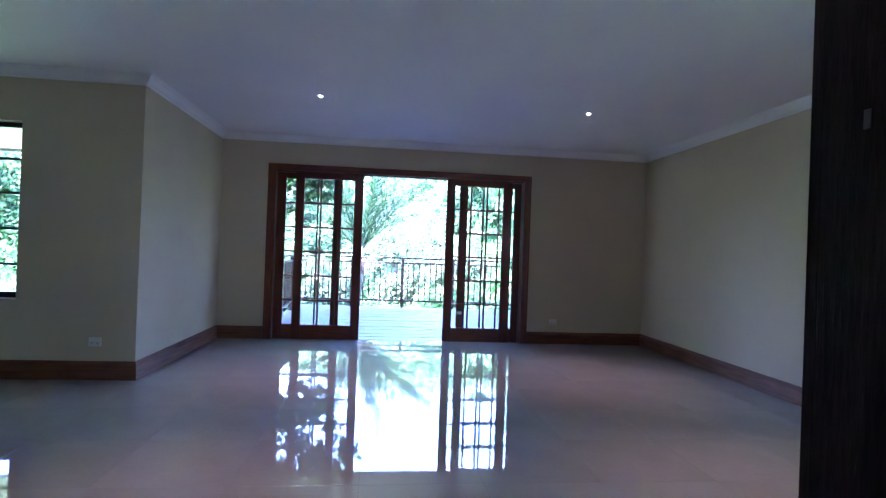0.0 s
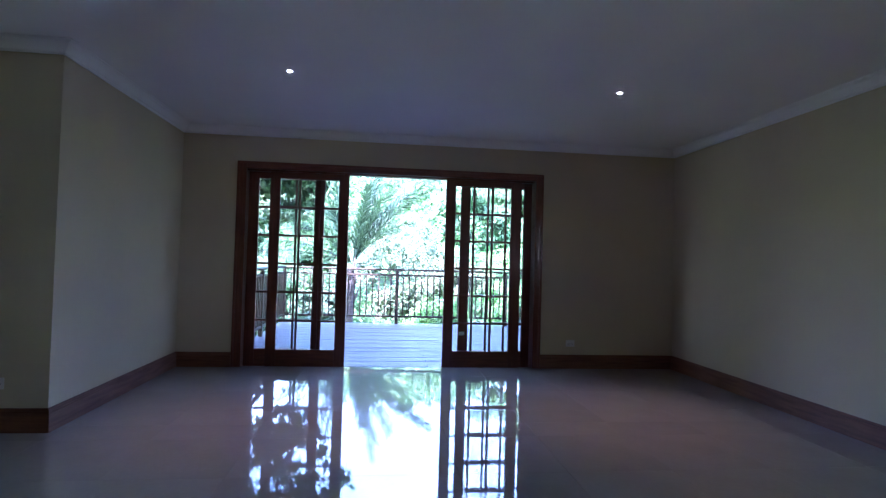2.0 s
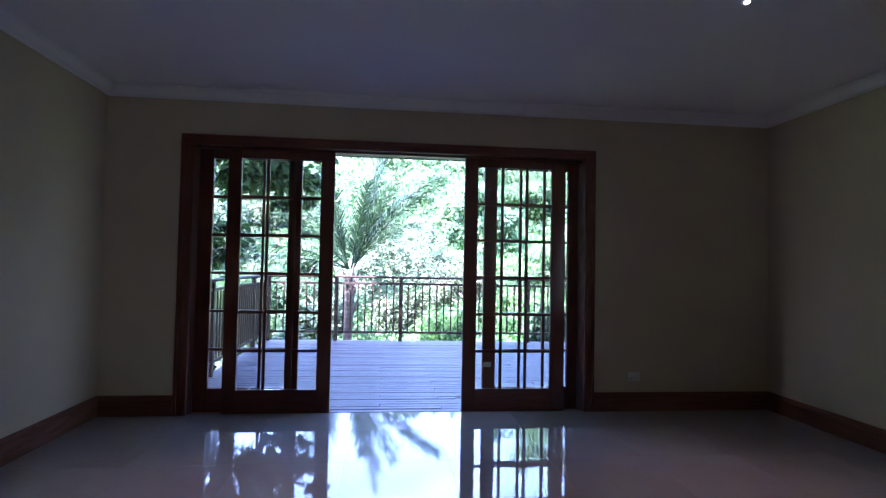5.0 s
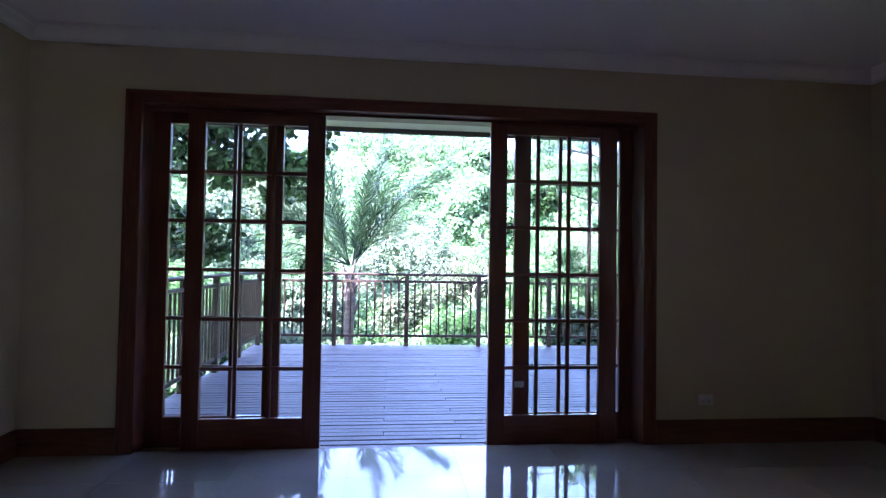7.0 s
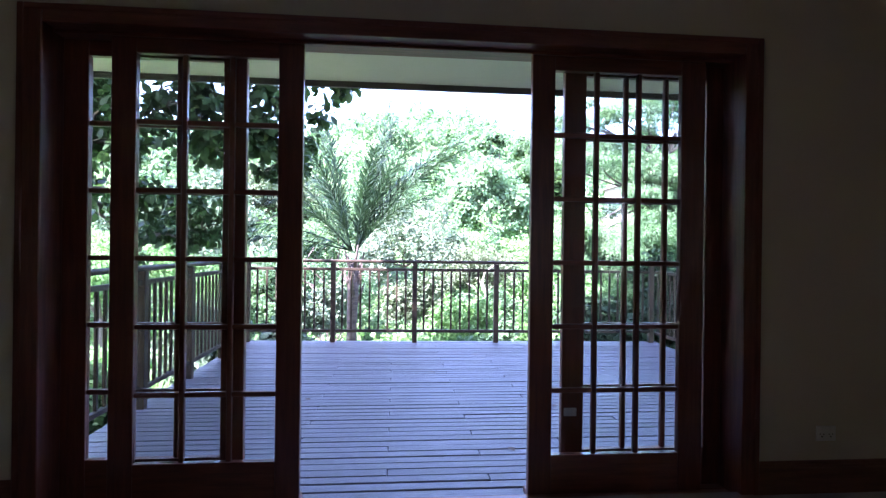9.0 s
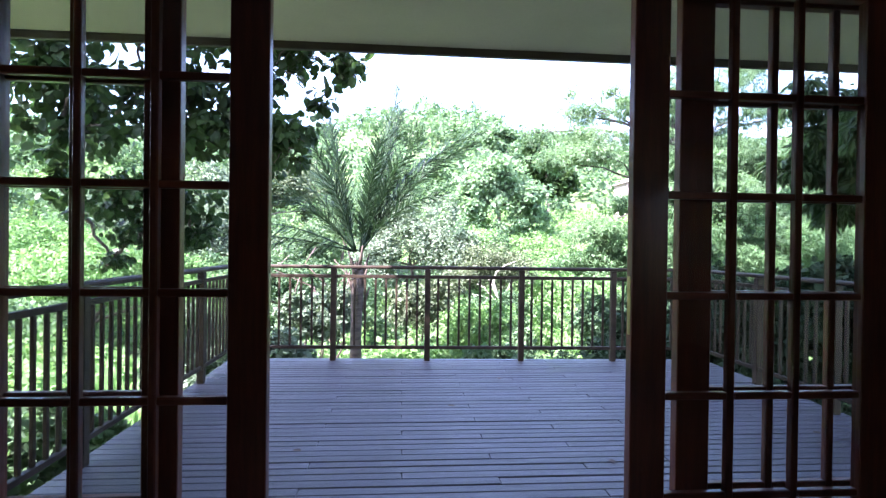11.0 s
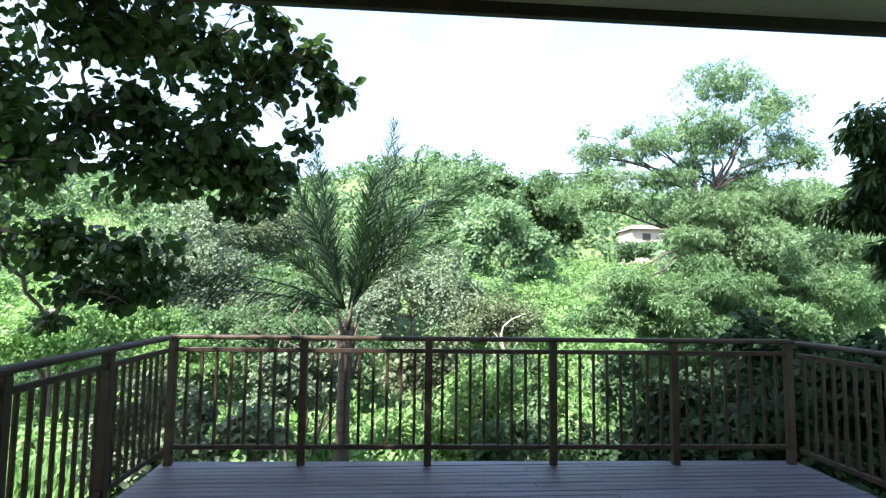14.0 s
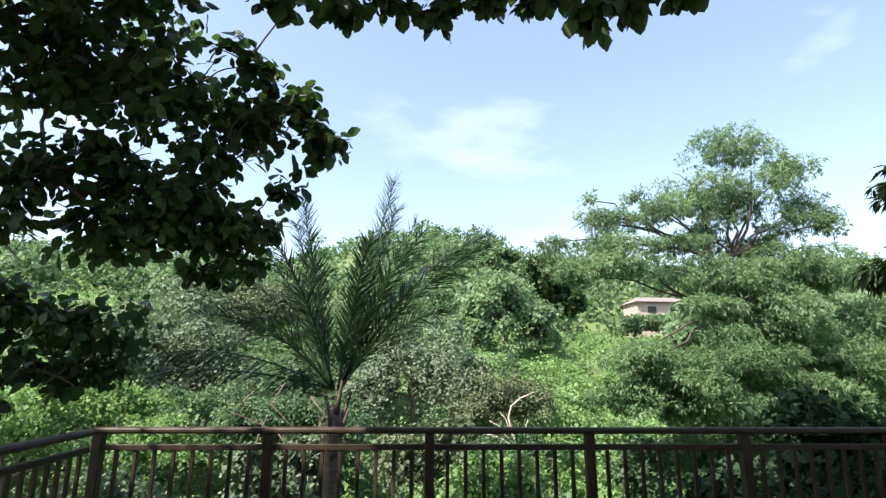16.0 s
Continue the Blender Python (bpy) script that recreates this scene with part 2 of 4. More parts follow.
def leaf_mesh(name, places, along, normal, sizes, shape, material):
    """One mesh of many leaves, each turned along its own way."""
    local, tris = shape
    along = unit(along)
    normal = unit(normal - along * np.sum(along * normal, axis=1, keepdims=True))
    side = np.cross(along, normal)
    k, n = len(local), len(places)
    verts = (places[:, None, :] + sizes[:, None, None] * (local[None, :, 0:1] * side[:, None, :] + local[None, :, 1:2] * along[:, None, :] + local[None, :, 2:3] * normal[:, None, :])).reshape(-1, 3)
    faces = (np.arange(n)[:, None, None] * k + np.array(tris)[None]).reshape(-1, 3)
    me = bpy.data.meshes.new(name)
    me.vertices.add(len(verts)), me.loops.add(faces.size), me.polygons.add(len(faces))
    me.vertices.foreach_set("co", verts.astype(np.float32).ravel())
    me.loops.foreach_set("vertex_index", faces.astype(np.int32).ravel())
    me.polygons.foreach_set("loop_start", np.arange(0, faces.size, 3, dtype=np.int32))
    me.update(calc_edges=True)
    me.materials.append(material)
    return me


def blob_leaves(blobs, count, size, droop=0.3, shell=0.5, clump=0.3, per=40, split=11, lump=(0.3, 0.52), wild=0.46):
    """Leaves in sprays near the skin of uneven lumps, into which each ellipsoid blob is broken: places, ways, normals, sizes."""
    lumps = []
    for x, y, z, rx, ry, rz in blobs:
        for _ in range(split):
            d = unit(RNG.normal(size=(1, 3)))[0] * RNG.uniform(0.2, 0.86)
            s = RNG.uniform(*lump)
            lumps.append((x + d[0] * rx, y + d[1] * ry, z + d[2] * rz, rx * s, ry * s, rz * s * RNG.uniform(0.75, 1.1)))
    weight = np.array([(b[3] * b[4] + b[4] * b[5] + b[3] * b[5]) for b in lumps])
    share = np.maximum(8, (count * weight / weight.sum()).astype(int))
    P_, A_, N_ = [], [], []
    for (x, y, z, rx, ry, rz), n in zip(lumps, share):
        groups = max(4, n // per)
        c = unit(RNG.normal(size=(groups, 3)))
        c[:, 2] = np.where(c[:, 2] < -0.8, -c[:, 2] * 0.5, c[:, 2])
        c = c * (shell + (1.08 - shell) * RNG.random((groups, 1)) ** 0.6)
        spread = clump * RNG.uniform(0.5, 2.0, (groups, 1))
        pick = RNG.integers(0, groups, n)
        d = unit(RNG.normal(size=(n, 3)))
        d[:, 2] = np.abs(d[:, 2]) * RNG.choice([1, 1, -1], n)
        q = c[pick] + d * spread[pick] * (0.35 + 0.85 * RNG.random((n, 1)))
        P_.append(q * (rx, ry, rz) + (x, y, z))
        N_.append(unit(d * 0.45 + unit(q + 1e-6) * 0.55 + (0, 0, 0.35) + RNG.normal(size=(n, 3)) * wild))
        A_.append(unit(d * 0.6 + (0, 0, -droop) + RNG.normal(size=(n, 3)) * 0.55))
    P_, A_, N_ = np.concatenate(P_), np.concatenate(A_), np.concatenate(N_)
    return P_, A_, N_, size * RNG.uniform(0.5, 1.35, len(P_))


def spray_leaves(blobs, sprays, per, size, droop=0.5, split=14, lump=(0.22, 0.42)):
    """Stars of narrow leaflets at the twig ends of lumpy blobs: places, ways, normals, sizes."""
    lumps = []
    for x, y, z, rx, ry, rz in blobs:
        for _ in range(split):
            d = unit(RNG.normal(size=(1, 3)))[0] * RNG.uniform(0.2, 0.92)
            s = RNG.uniform(*lump)
            lumps.append((x + d[0] * rx, y + d[1] * ry, z + d[2] * rz, rx * s, ry * s, max(rz * s * 0.9, 0.16)))
    weight = np.array([b[3] * b[4] + b[4] * b[5] + b[3] * b[5] for b in lumps])
    pick = RNG.choice(len(lumps), sprays, p=weight / weight.sum())
    L = np.array(lumps)[pick]
    out = unit(RNG.normal(size=(sprays, 3)) + (0, 0, 0.1))
    c = L[:, :3] + out * L[:, 3:] * (0.35 + 0.7 * RNG.random((sprays, 1)) ** 0.5)
    big = size * RNG.uniform(0.6, 1.3, sprays)
    P_ = np.repeat(c, per, 0)
    d = unit(np.repeat(out, per, 0) * 0.5 + RNG.normal(size=(sprays * per, 3)) * 0.8)
    A_ = unit(d + (0, 0, -droop))
    N_ = unit(np.array([0, 0, 0.55]) + d * 0.6 + RNG.normal(size=d.shape) * 0.5)
    S_ = np.repeat(big, per) * RNG.uniform(0.7, 1.2, sprays * per)
    return P_ + d * S_[:, None] * 0.2, A_, N_, S_


# ---- the house: floor, walls, ceilings ----
NORTH, EAST, BAY, PIER, SOUTH, CEIL = 7.79, 4.14, -1.835, 5.455, 0.82, 2.765
TILE_X, TILE_Y, PITCH = 0.285, 5.27, 0.68


def wall(name, pieces, label="cream painted plaster wall"):
    bm = boxes(*pieces)
    bmesh.ops.remove_doubles(bm, verts=bm.verts, dist=1e-5)
    return setting(name, bm, PLASTER, label, "wall")


wall("wall_north", [(-2.14, -1.165, NORTH, 8.01, 0, 2.785), (2.365, 4.35, NORTH, 8.01, 0, 2.785), (-1.165, 2.365, NORTH, 8.01, 2.34, 2.785)])
wall("wall_east", [(EAST, 4.35, -2.7, 1.2, 0, 2.785), (EAST, 4.35, 2.5, NORTH, 0, 2.785), (EAST, 4.35, 1.2, 2.5, 0, 0.705), (EAST, 4.35, 1.2, 2.5, 2.29, 2.785)])
wall("wall_bay", [(-2.14, BAY, 5.7, NORTH, 0, 2.785)])
wall("wall_west_wing", [(-2.86, BAY, PIER, 5.7, 0, 2.785), (-6.2, -4.45, PIER, 5.7, 0, 2.785), (-4.45, -2.86, PIER, 5.7, 0, 0.705), (-4.45, -2.86, PIER, 5.7, 2.29, 2.785)])
wall("wall_west", [(-6.4, -6.2, -2.7, 5.7, 0, 2.785)])
wall("wall_south", [(-6.2, -0.107, 0.58, SOUTH, 0, 2.785), (0.843, EAST, 0.58, SOUTH, 0, 2.785), (-0.107, 0.843, 0.58, SOUTH, 2.1, 2.785)])
wall("wall_hall", [(-6.2, EAST, -2.9, -2.7, 0, 2.785)])
setting("ceiling", boxes((-2.14, 4.35, 5.7, 8.01, CEIL, 2.84), (-6.4, 4.35, -2.9, 5.7, CEIL, 2.84)), CEILING, "smooth white painted ceiling", "ceiling")


def profile_run(name, profile, runs, material, label, category):
    """Mouldings: a profile of (out from wall, height) points swept along runs of wall. Each end is mitred: 1 round an outer corner, -1 into an inner one, 0 square."""
    bm = bmesh.new()
    for (x0, y0), (x1, y1), (nx, ny), m0, m1 in runs:
        d = Vector((x1 - x0, y1 - y0)).normalized()
        a = [bm.verts.new((x0 + nx * o - d.x * o * m0, y0 + ny * o - d.y * o * m0, z)) for o, z in profile]
        b = [bm.verts.new((x1 + nx * o + d.x * o * m1, y1 + ny * o + d.y * o * m1, z)) for o, z in profile]
        k = len(profile)
        for i in range(k):
            bm.faces.new((a[i], a[(i + 1) % k], b[(i + 1) % k], b[i]))
        bm.faces.new(a[::-1]), bm.faces.new(b)
    bmesh.ops.recalc_face_normals(bm, faces=bm.faces)
    return setting(name, bm, material, label, category)


COVE = [(0, CEIL), (0, 2.675), (0.012, 2.675), (0.015, 2.69), (0.03, 2.698), (0.045, 2.715), (0.06, 2.74), (0.075, 2.75), (0.078, 2.758), (0.095, 2.76), (0.095, CEIL)]
profile_run("cornice", COVE, [((BAY, NORTH), (EAST, NORTH), (0, -1), -1, -1), ((EAST, NORTH), (EAST, SOUTH), (-1, 0), -1, -1), ((BAY, NORTH), (BAY, PIER), (1, 0), -1, 1),
                              ((-6.2, PIER), (BAY, PIER), (0, -1), -1, 1), ((-6.2, SOUTH), (EAST, SOUTH), (0, 1), -1, -1)], CEILING, "white coved plaster cornice", "cornice")
BOARD = [(0, 0.0), (0, 0.168), (0.007, 0.168), (0.011, 0.162), (0.011, 0.153), (0.016, 0.148), (0.016, 0.137), (0.021, 0.132), (0.022, 0.0)]
profile_run("baseboard", BOARD, [((BAY, NORTH), (-1.227, NORTH), (0, -1), -1, 0), ((2.427, NORTH), (EAST, NORTH), (0, -1), 0, -1), ((EAST, NORTH), (EAST, SOUTH), (-1, 0), -1, -1),
                                 ((BAY, NORTH), (BAY, PIER), (1, 0), -1, 1), ((-6.2, PIER), (BAY, PIER), (0, -1), -1, 1), ((-6.2, SOUTH), (-0.17, SOUTH), (0, 1), -1, 0),
                                 ((0.91, SOUTH), (EAST, SOUTH), (0, 1), 0, -1)], SKIRT, "brown hardwood skirting board with a stepped top", "skirting")

# window in the wing
win = thing("window_1", "dark bronze framed window with five level panes", "window", (-3.65, 5.58, 0.705), kind="structure")


def window_part(name, *items, material=STEEL, label=""):
    return part(name, boxes(*[(a + 3.65, b + 3.65, c - 5.72, d - 5.72, e - 0.685, f - 0.685) for a, b, c, d, e, f in items], bevel=0.003 if material is STEEL else 0), material, win, label)


window_part("window_frame", (-4.45, -4.41, 5.69, 5.75, 0.69, 2.285), (-2.9, -2.862, 5.69, 5.75, 0.69, 2.285), (-4.41, -2.9, 5.69, 5.75, 0.69, 0.74), (-4.41, -2.9, 5.69, 5.75, 2.225, 2.285))
window_part("mullion", (-3.72, -3.68, 5.695, 5.745, 0.74, 2.225))
for z0, z1 in ((0.74, 0.993), (0.993, 1.313), (1.313, 1.633), (1.633, 1.943), (1.943, 2.225)):
    window_part("pane", (-4.41, -2.9, 5.718, 5.722, z0, z1), material=GLASS).visible_shadow = False
    if z0 > 0.8:
        window_part("glazing_bar", (-4.41, -3.72, 5.7, 5.74, z0 - 0.011, z0 + 0.011))
        window_part("glazing_bar", (-3.68, -2.9, 5.7, 5.74, z0 - 0.011, z0 + 0.011))

# Unseen window, added with its wall opening to throw daylight on the bay wall.
added_win = thing("window_2", "unseen bronze framed window added to light the bay wall", "window", (4.25, 1.85, 0.705), kind="structure")
part("window_frame", boxes((-0.03, 0.03, -0.65, -0.61, 0, 1.585), (-0.03, 0.03, 0.61, 0.65, 0, 1.585), (-0.03, 0.03, -0.61, 0.61, 0, 0.05), (-0.03, 0.03, -0.61, 0.61, 1.535, 1.585), bevel=0.003), STEEL, added_win)
part("mullion", boxes((-0.025, 0.025, -0.02, 0.02, 0.05, 1.535), bevel=0.003), STEEL, added_win)
for a, b in ((-0.61, -0.02), (0.02, 0.61)):
    part("pane", boxes((-0.002, 0.002, a, b, 0.05, 1.535)), GLASS, added_win).visible_shadow = False

# doorway that the walk starts in
frame_in = thing("door_frame_1", "dark stained hardwood door lining", "door frame", (0.368, 0.70, 0), kind="structure")
DARKWOOD = mat("very dark stained hardwood", (0.026, 0.009, 0.008), 0.5, (0.015, 0.006, 0.005), 6, 0.1, 30, stretch=(6, 6, 0.8), coat=0.0, fine=0.2, spec=0.06)
for nm, b in (("jamb", (0.436, 0.475, -0.13, 0.13, 0, 2.1)), ("jamb", (-0.475, -0.445, -0.13, 0.13, 0, 2.1)), ("head", (-0.445, 0.445, -0.13, 0.13, 2.07, 2.1)),
              ("architrave", (0.441, 0.53, 0.13, 0.15, 0, 2.15)), ("architrave", (-0.53, -0.45, 0.13, 0.15, 0, 2.15)), ("architrave", (-0.45, 0.45, 0.13, 0.15, 2.075, 2.15))):
    part(nm, boxes(b, bevel=0.003), DARKWOOD, frame_in)
part("strike_plate", boxes((0.435, 0.4362, 0.072, 0.08, 1.392, 1.41), bevel=0.0005), mat("tarnished strike plate", (0.07, 0.042, 0.03), 0.6), frame_in, "tarnished metal strike plate")

# ---- sliding doors ----
door_case = thing("door_frame_2", "red-brown hardwood frame round the sliding doors", "door frame", (0.6, NORTH, 0), kind="structure")
X0, X1, HEAD = -1.225, 2.425, 2.38


def case(name, *items, material=WOOD, label=""):
    return part(name, boxes(*[(a - 0.6, b - 0.6, c - 7.83, d - 7.83, e, f) for a, b, c, d, e, f in items], bevel=0.004), material, door_case, label)


case("architrave", (X0, X0 + 0.105, 7.811, 7.829, 0, HEAD), (X0, X0 + 0.03, 7.803, 7.812, 0, HEAD))
case("architrave", (X1 - 0.095, X1, 7.811, 7.829, 0, HEAD), (X1 - 0.03, X1, 7.803, 7.812, 0, HEAD))
case("architrave", (X0 + 0.105, X1 - 0.095, 7.811, 7.829, 2.297, HEAD), (X0 + 0.03, X1 - 0.03, 7.803, 7.812, HEAD - 0.03, HEAD), material=WOOD_FLAT)
case("jamb", (-1.163, -1.136, 7.832, 8.055, -0.06, 2.335))
case("jamb", (2.336, 2.363, 7.832, 8.055, -0.06, 2.335))
case("head", (-1.136, 2.336, 7.832, 8.055, 2.307, 2.338), material=WOOD_FLAT)
case("head_track", (-1.136, 2.336, 7.925, 8.05, 2.29, 2.307), material=WOOD_FLAT)
case("sill", (-1.136, 2.336, 7.858, 7.956, -0.06, -0.026), (-1.136, 0.05, 7.957, 8.06, -0.06, -0.026), (1.235, 2.336, 7.957, 8.06, -0.06, -0.026), material=WOOD_FLAT)


def sliding_leaf(x0, x1, y, left, right, label):
    """A glazed leaf: stiles, rails, muntins in three columns and six rows, and its panes."""
    w, zb, zt, t = x1 - x0, 0.207, 2.236, 0.021
    ob = thing("sliding_door", label, "door", (x0, y, -0.024), group="sliding doors")
    part("stile", boxes((0, left, -t, t, 0, 2.313), bevel=0.003), WOOD, ob)
    part("stile", boxes((w - right, w, -t, t, 0, 2.313), bevel=0.003), WOOD, ob)
    part("bottom_rail", boxes((left, w - right, -t, t, 0, zb), bevel=0.003), WOOD_FLAT, ob)
    part("top_rail", boxes((left, w - right, -t, t, zt, 2.313), bevel=0.003), WOOD_FLAT, ob)
    xs = [left + (w - left - right) * k / 3 for k in range(4)]
    zs = [zb + (zt - zb) * k / 6 for k in range(7)]
    for x in xs[1:3]:
        part("muntin", boxes((x - 0.0125, x + 0.0125, -0.016, 0.016, zb, zt), bevel=0.004), WOOD, ob)
    for z in zs[1:6]:
        for a, b in zip(xs, xs[1:]):
            part("muntin", boxes((a + (0.0125 if a > left + .01 else 0), b - (0.0125 if b < xs[3] - .01 else 0), -0.016, 0.016, z - 0.0125, z + 0.0125), bevel=0.004), WOOD_FLAT, ob)
    for a, b in zip(xs, xs[1:]):
        for c, d in zip(zs, zs[1:]):
            part("pane", boxes((a, b, -0.002, 0.002, c, d)), GLASS, ob).visible_shadow = False
    return ob


sliding_leaf(-1.134, -0.244, 7.985, 0.12, 0.115, "fixed red-brown hardwood glazed leaf behind the slid-open one")
leaf = sliding_leaf(-0.872, 0.052, 7.915, 0.116, 0.122, "slid-open red-brown hardwood leaf with eighteen panes")
sliding_leaf(1.428, 2.333, 7.985, 0.12, 0.1, "fixed hardwood glazed leaf with a small white tag")
leaf_r = sliding_leaf(1.231, 2.183, 7.915, 0.122, 0.132, "slid-open red-brown hardwood leaf with eighteen panes, brass edge")
BRASS = mat("worn brass", (0.5, 0.4, 0.2), 0.4, metal=1.0)
part("edge_plate", boxes((-0.002, 0.0, -0.012, 0.012, 1.2, 1.285), (-0.001, 0.0, -0.01, 0.01, 1.09, 1.2)), BRASS, leaf_r, "worn brass lock edge plate")
part("edge_plate", boxes((0.924, 0.926, -0.012, 0.012, 1.16, 1.285)), CHROME, leaf, "dull lock edge plate")
tag = tagged(new("door_tag", mesh_of("door_tag", boxes((-0.035, 0.035, -0.002, 0.002, -0.022, 0.022), bevel=0.001), PLASTIC)), "small white sticker on the door stile", "sticker")
tag.location = (1.475, 7.961, 0.39)


# ---- ceiling lights and sockets ----
def ring(r0, r1, z0, z1, n=28):
    bm = bmesh.new()
    prof = [(r0, z1), (r0, z0 + 0.003), (r0 + 0.006, z0), (r1 - 0.004, z0), (r1, z0 + 0.004), (r1, z1)]
    rows = [[bm.verts.new((r * math.cos(2 * math.pi * k / n), r * math.sin(2 * math.pi * k / n), z)) for k in range(n)] for r, z in prof]
    for a, b in zip(rows, rows[1:]):
        for k in range(n):
            bm.faces.new((a[k], b[k], b[(k + 1) % n], a[(k + 1) % n]))
    return bm


def disc(r, z, n=24):
    bm = bmesh.new()
    bmesh.ops.create_cone(bm, cap_ends=True, segments=n, radius1=r, radius2=r * 0.9, depth=0.006, matrix=Matrix.Translation((0, 0, z)))
    return bm


light = thing("downlight", "small lit round recessed ceiling downlight with a metal rim", "downlight", (-0.313, 5.738, CEIL), group="ceiling downlights")
part("rim", ring(0.013, 0.028, -0.006, 0.0), CHROME, light)
part("bulb", disc(0.011, -0.003), BULB, light, "glowing warm lamp face")
lights = [light] + [copy_thing(light, pose(x, y, CEIL)) for x, y in ((2.45, 5.738), (-0.313, 2.95), (2.45, 2.95))]
for o in lights:
    lamp = new("downlight_beam", bpy.data.lights.new("downlight_beam", "SPOT"))
    lamp.data.energy, lamp.data.color, lamp.data.spot_size, lamp.data.spot_blend, lamp.data.shadow_soft_size = 2.3, (1.0, 0.56, 0.3), radians(66), 1.0, 0.03
    lamp.location = o.location + Vector((0, 0, -0.012))


def socket(at, turn):
    ob = thing("wall_socket", "white plastic double wall socket above the skirting", "socket", at, group="wall sockets")
    ob.rotation_euler.z = turn
    part("plate", boxes((-0.055, 0.055, -0.009, 0, -0.04, 0.04), bevel=0.003), PLASTIC, ob)
    for x in (-0.025, 0.025):
        part("switch", boxes((x - 0.008, x + 0.008, -0.013, -0.009, 0.014, 0.03), bevel=0.001), PLASTIC, ob)
        part("socket_hole", boxes((x - 0.004, x + 0.004, -0.0095, -0.0088, -0.02, -0.012), (x - 0.013, x - 0.008, -0.0095, -0.0088, -0.006, 0.0), (x + 0.008, x + 0.013, -0.0095, -0.0088, -0.006, 0.0)), STEEL, ob)


socket((-2.18, PIER, 0.34), 0)
socket((2.81, NORTH, 0.31), 0)

# ---- roof and eave ----
setting("soffit", boxes((-7.5, 9.0, 8.01, 9.79, 2.695, 2.72), (-7.5, -2.14, 5.7, 8.01, 2.695, 2.72)), SOFFIT, "cream painted eave soffit", "soffit")
setting("fascia", boxes((-7.5, 9.0, 9.79, 9.83, 2.645, 2.9), bevel=0.004), GUTTER, "dark brown eave fascia", "fascia")
rb = bmesh.new()
v = [rb.verts.new(p) for p in ((-7.5, 9.85, 2.89), (9, 9.85, 2.89), (9, 3, 5.4), (-7.5, 3, 5.4), (-7.5, -4, 2.88), (9, -4, 2.88))]
rb.faces.new((v[0], v[1], v[2], v[3])), rb.faces.new((v[3], v[2], v[5], v[4])), rb.faces.new((v[0], v[3], v[4])), rb.faces.new((v[1], v[5], v[2])), rb.faces.new((v[0], v[4], v[5], v[1]))
setting("roof", rb, ROOF, "brown pitched roof of the house", "roof")

# ---- timber deck and railings ----
DECK_Z, DX0, DX1, DY0, DY1 = -0.075, -1.61, 4.37, 7.925, 12.79
deck = tagged(new("deck"), "weathered grey timber deck boards outside the doors", "deck", kind="structure")
RAIL_Y, RAIL_L, RAIL_R, TURN = 12.7, -1.54, 4.27, 1.9


def rail_run(name, length, posts, label, n_balusters, name_side=False):
    """A straight railing from the origin along x: posts, cap, two rails, balusters."""
    ob = thing(name, label, "railing", group="deck railings")
    for x in posts[1:] if name_side else posts:
        part("post", boxes((x - 0.034, x + 0.034, -0.034, 0.034, -0.03, 1.128), bevel=0.005), RAILWOOD, ob)
    part("handrail", boxes((0.045 if name_side else -0.045, length + 0.045, -0.05, 0.05, 1.13, 1.17), bevel=0.012), RAILWOOD, ob)
    for a, b in zip(posts, posts[1:]):
        part("upper_rail", boxes((a + 0.034, b - 0.034, -0.018, 0.018, 1.015, 1.055), bevel=0.004), RAILWOOD, ob)
        part("lower_rail", boxes((a + 0.034, b - 0.034, -0.018, 0.018, 0.14, 0.18), bevel=0.004), RAILWOOD, ob)
        n = n_balusters
        for k in range(n):
            x = a + (b - a) * (k + 1) / (n + 1)
            part("baluster", boxes((x - 0.013, x + 0.013, -0.012, 0.012, 0.182, 1.013), bevel=0.003), RAILWOOD, ob)
    return ob


front = rail_run("railing", RAIL_R - RAIL_L, [0, 1.19, 2.346, 3.52, 4.685, RAIL_R - RAIL_L], "weathered brown timber railing along the deck's far edge", 8)
front.matrix_basis = pose(RAIL_R, RAIL_Y - 0.02, DECK_Z, 0, 0, -TURN) @ Matrix.Translation((RAIL_L - RAIL_R, 0, 0))
left = rail_run("railing", 4.5, [0, 1.0, 2.02, 3.04, 4.06, 4.45], "weathered brown timber railing down the deck's side", 8, True)
left.matrix_basis = pose(RAIL_L, RAIL_Y + 0.075, DECK_Z, 0, 0, -90)
right = copy_thing(left, pose(RAIL_R, RAIL_Y - 0.12, DECK_Z, 0, 0, -90))


# ---- garden: ground, palm, trees, bushes ----
def land(x, y):
    """Height of the garden: a dip beyond the deck, a slope across, a wooded hill."""
    z = np.interp(y, [-400, 13, 22, 30, 45, 72, 100, 155, 230, 600, 2000], [-1.75, -1.8, -2.9, -2.2, 1.4, 7.2, 16.0, 35.0, 37.0, 20.0, 10.0])
    u = (x - 7) / np.maximum(y, 30)
    side = 1 - np.interp(y, [72, 105], [0.3, 0.16]) * np.clip((u - 0.06) / 0.14, 0, 1) - 0.16 * np.clip((-u - 0.05) / 0.2, 0, 1)
    z = np.where(z > 0, z * side, z)
    return z + np.where(y > 24, 0.35 * np.sin(x * 0.31 + y * 0.17) + 0.25 * np.sin(y * 0.5 - x * 0.21), 0) + np.where(y > 70, 2.2 * np.sin(x * 0.055 + 1.0) * np.cos(y * 0.04), 0)


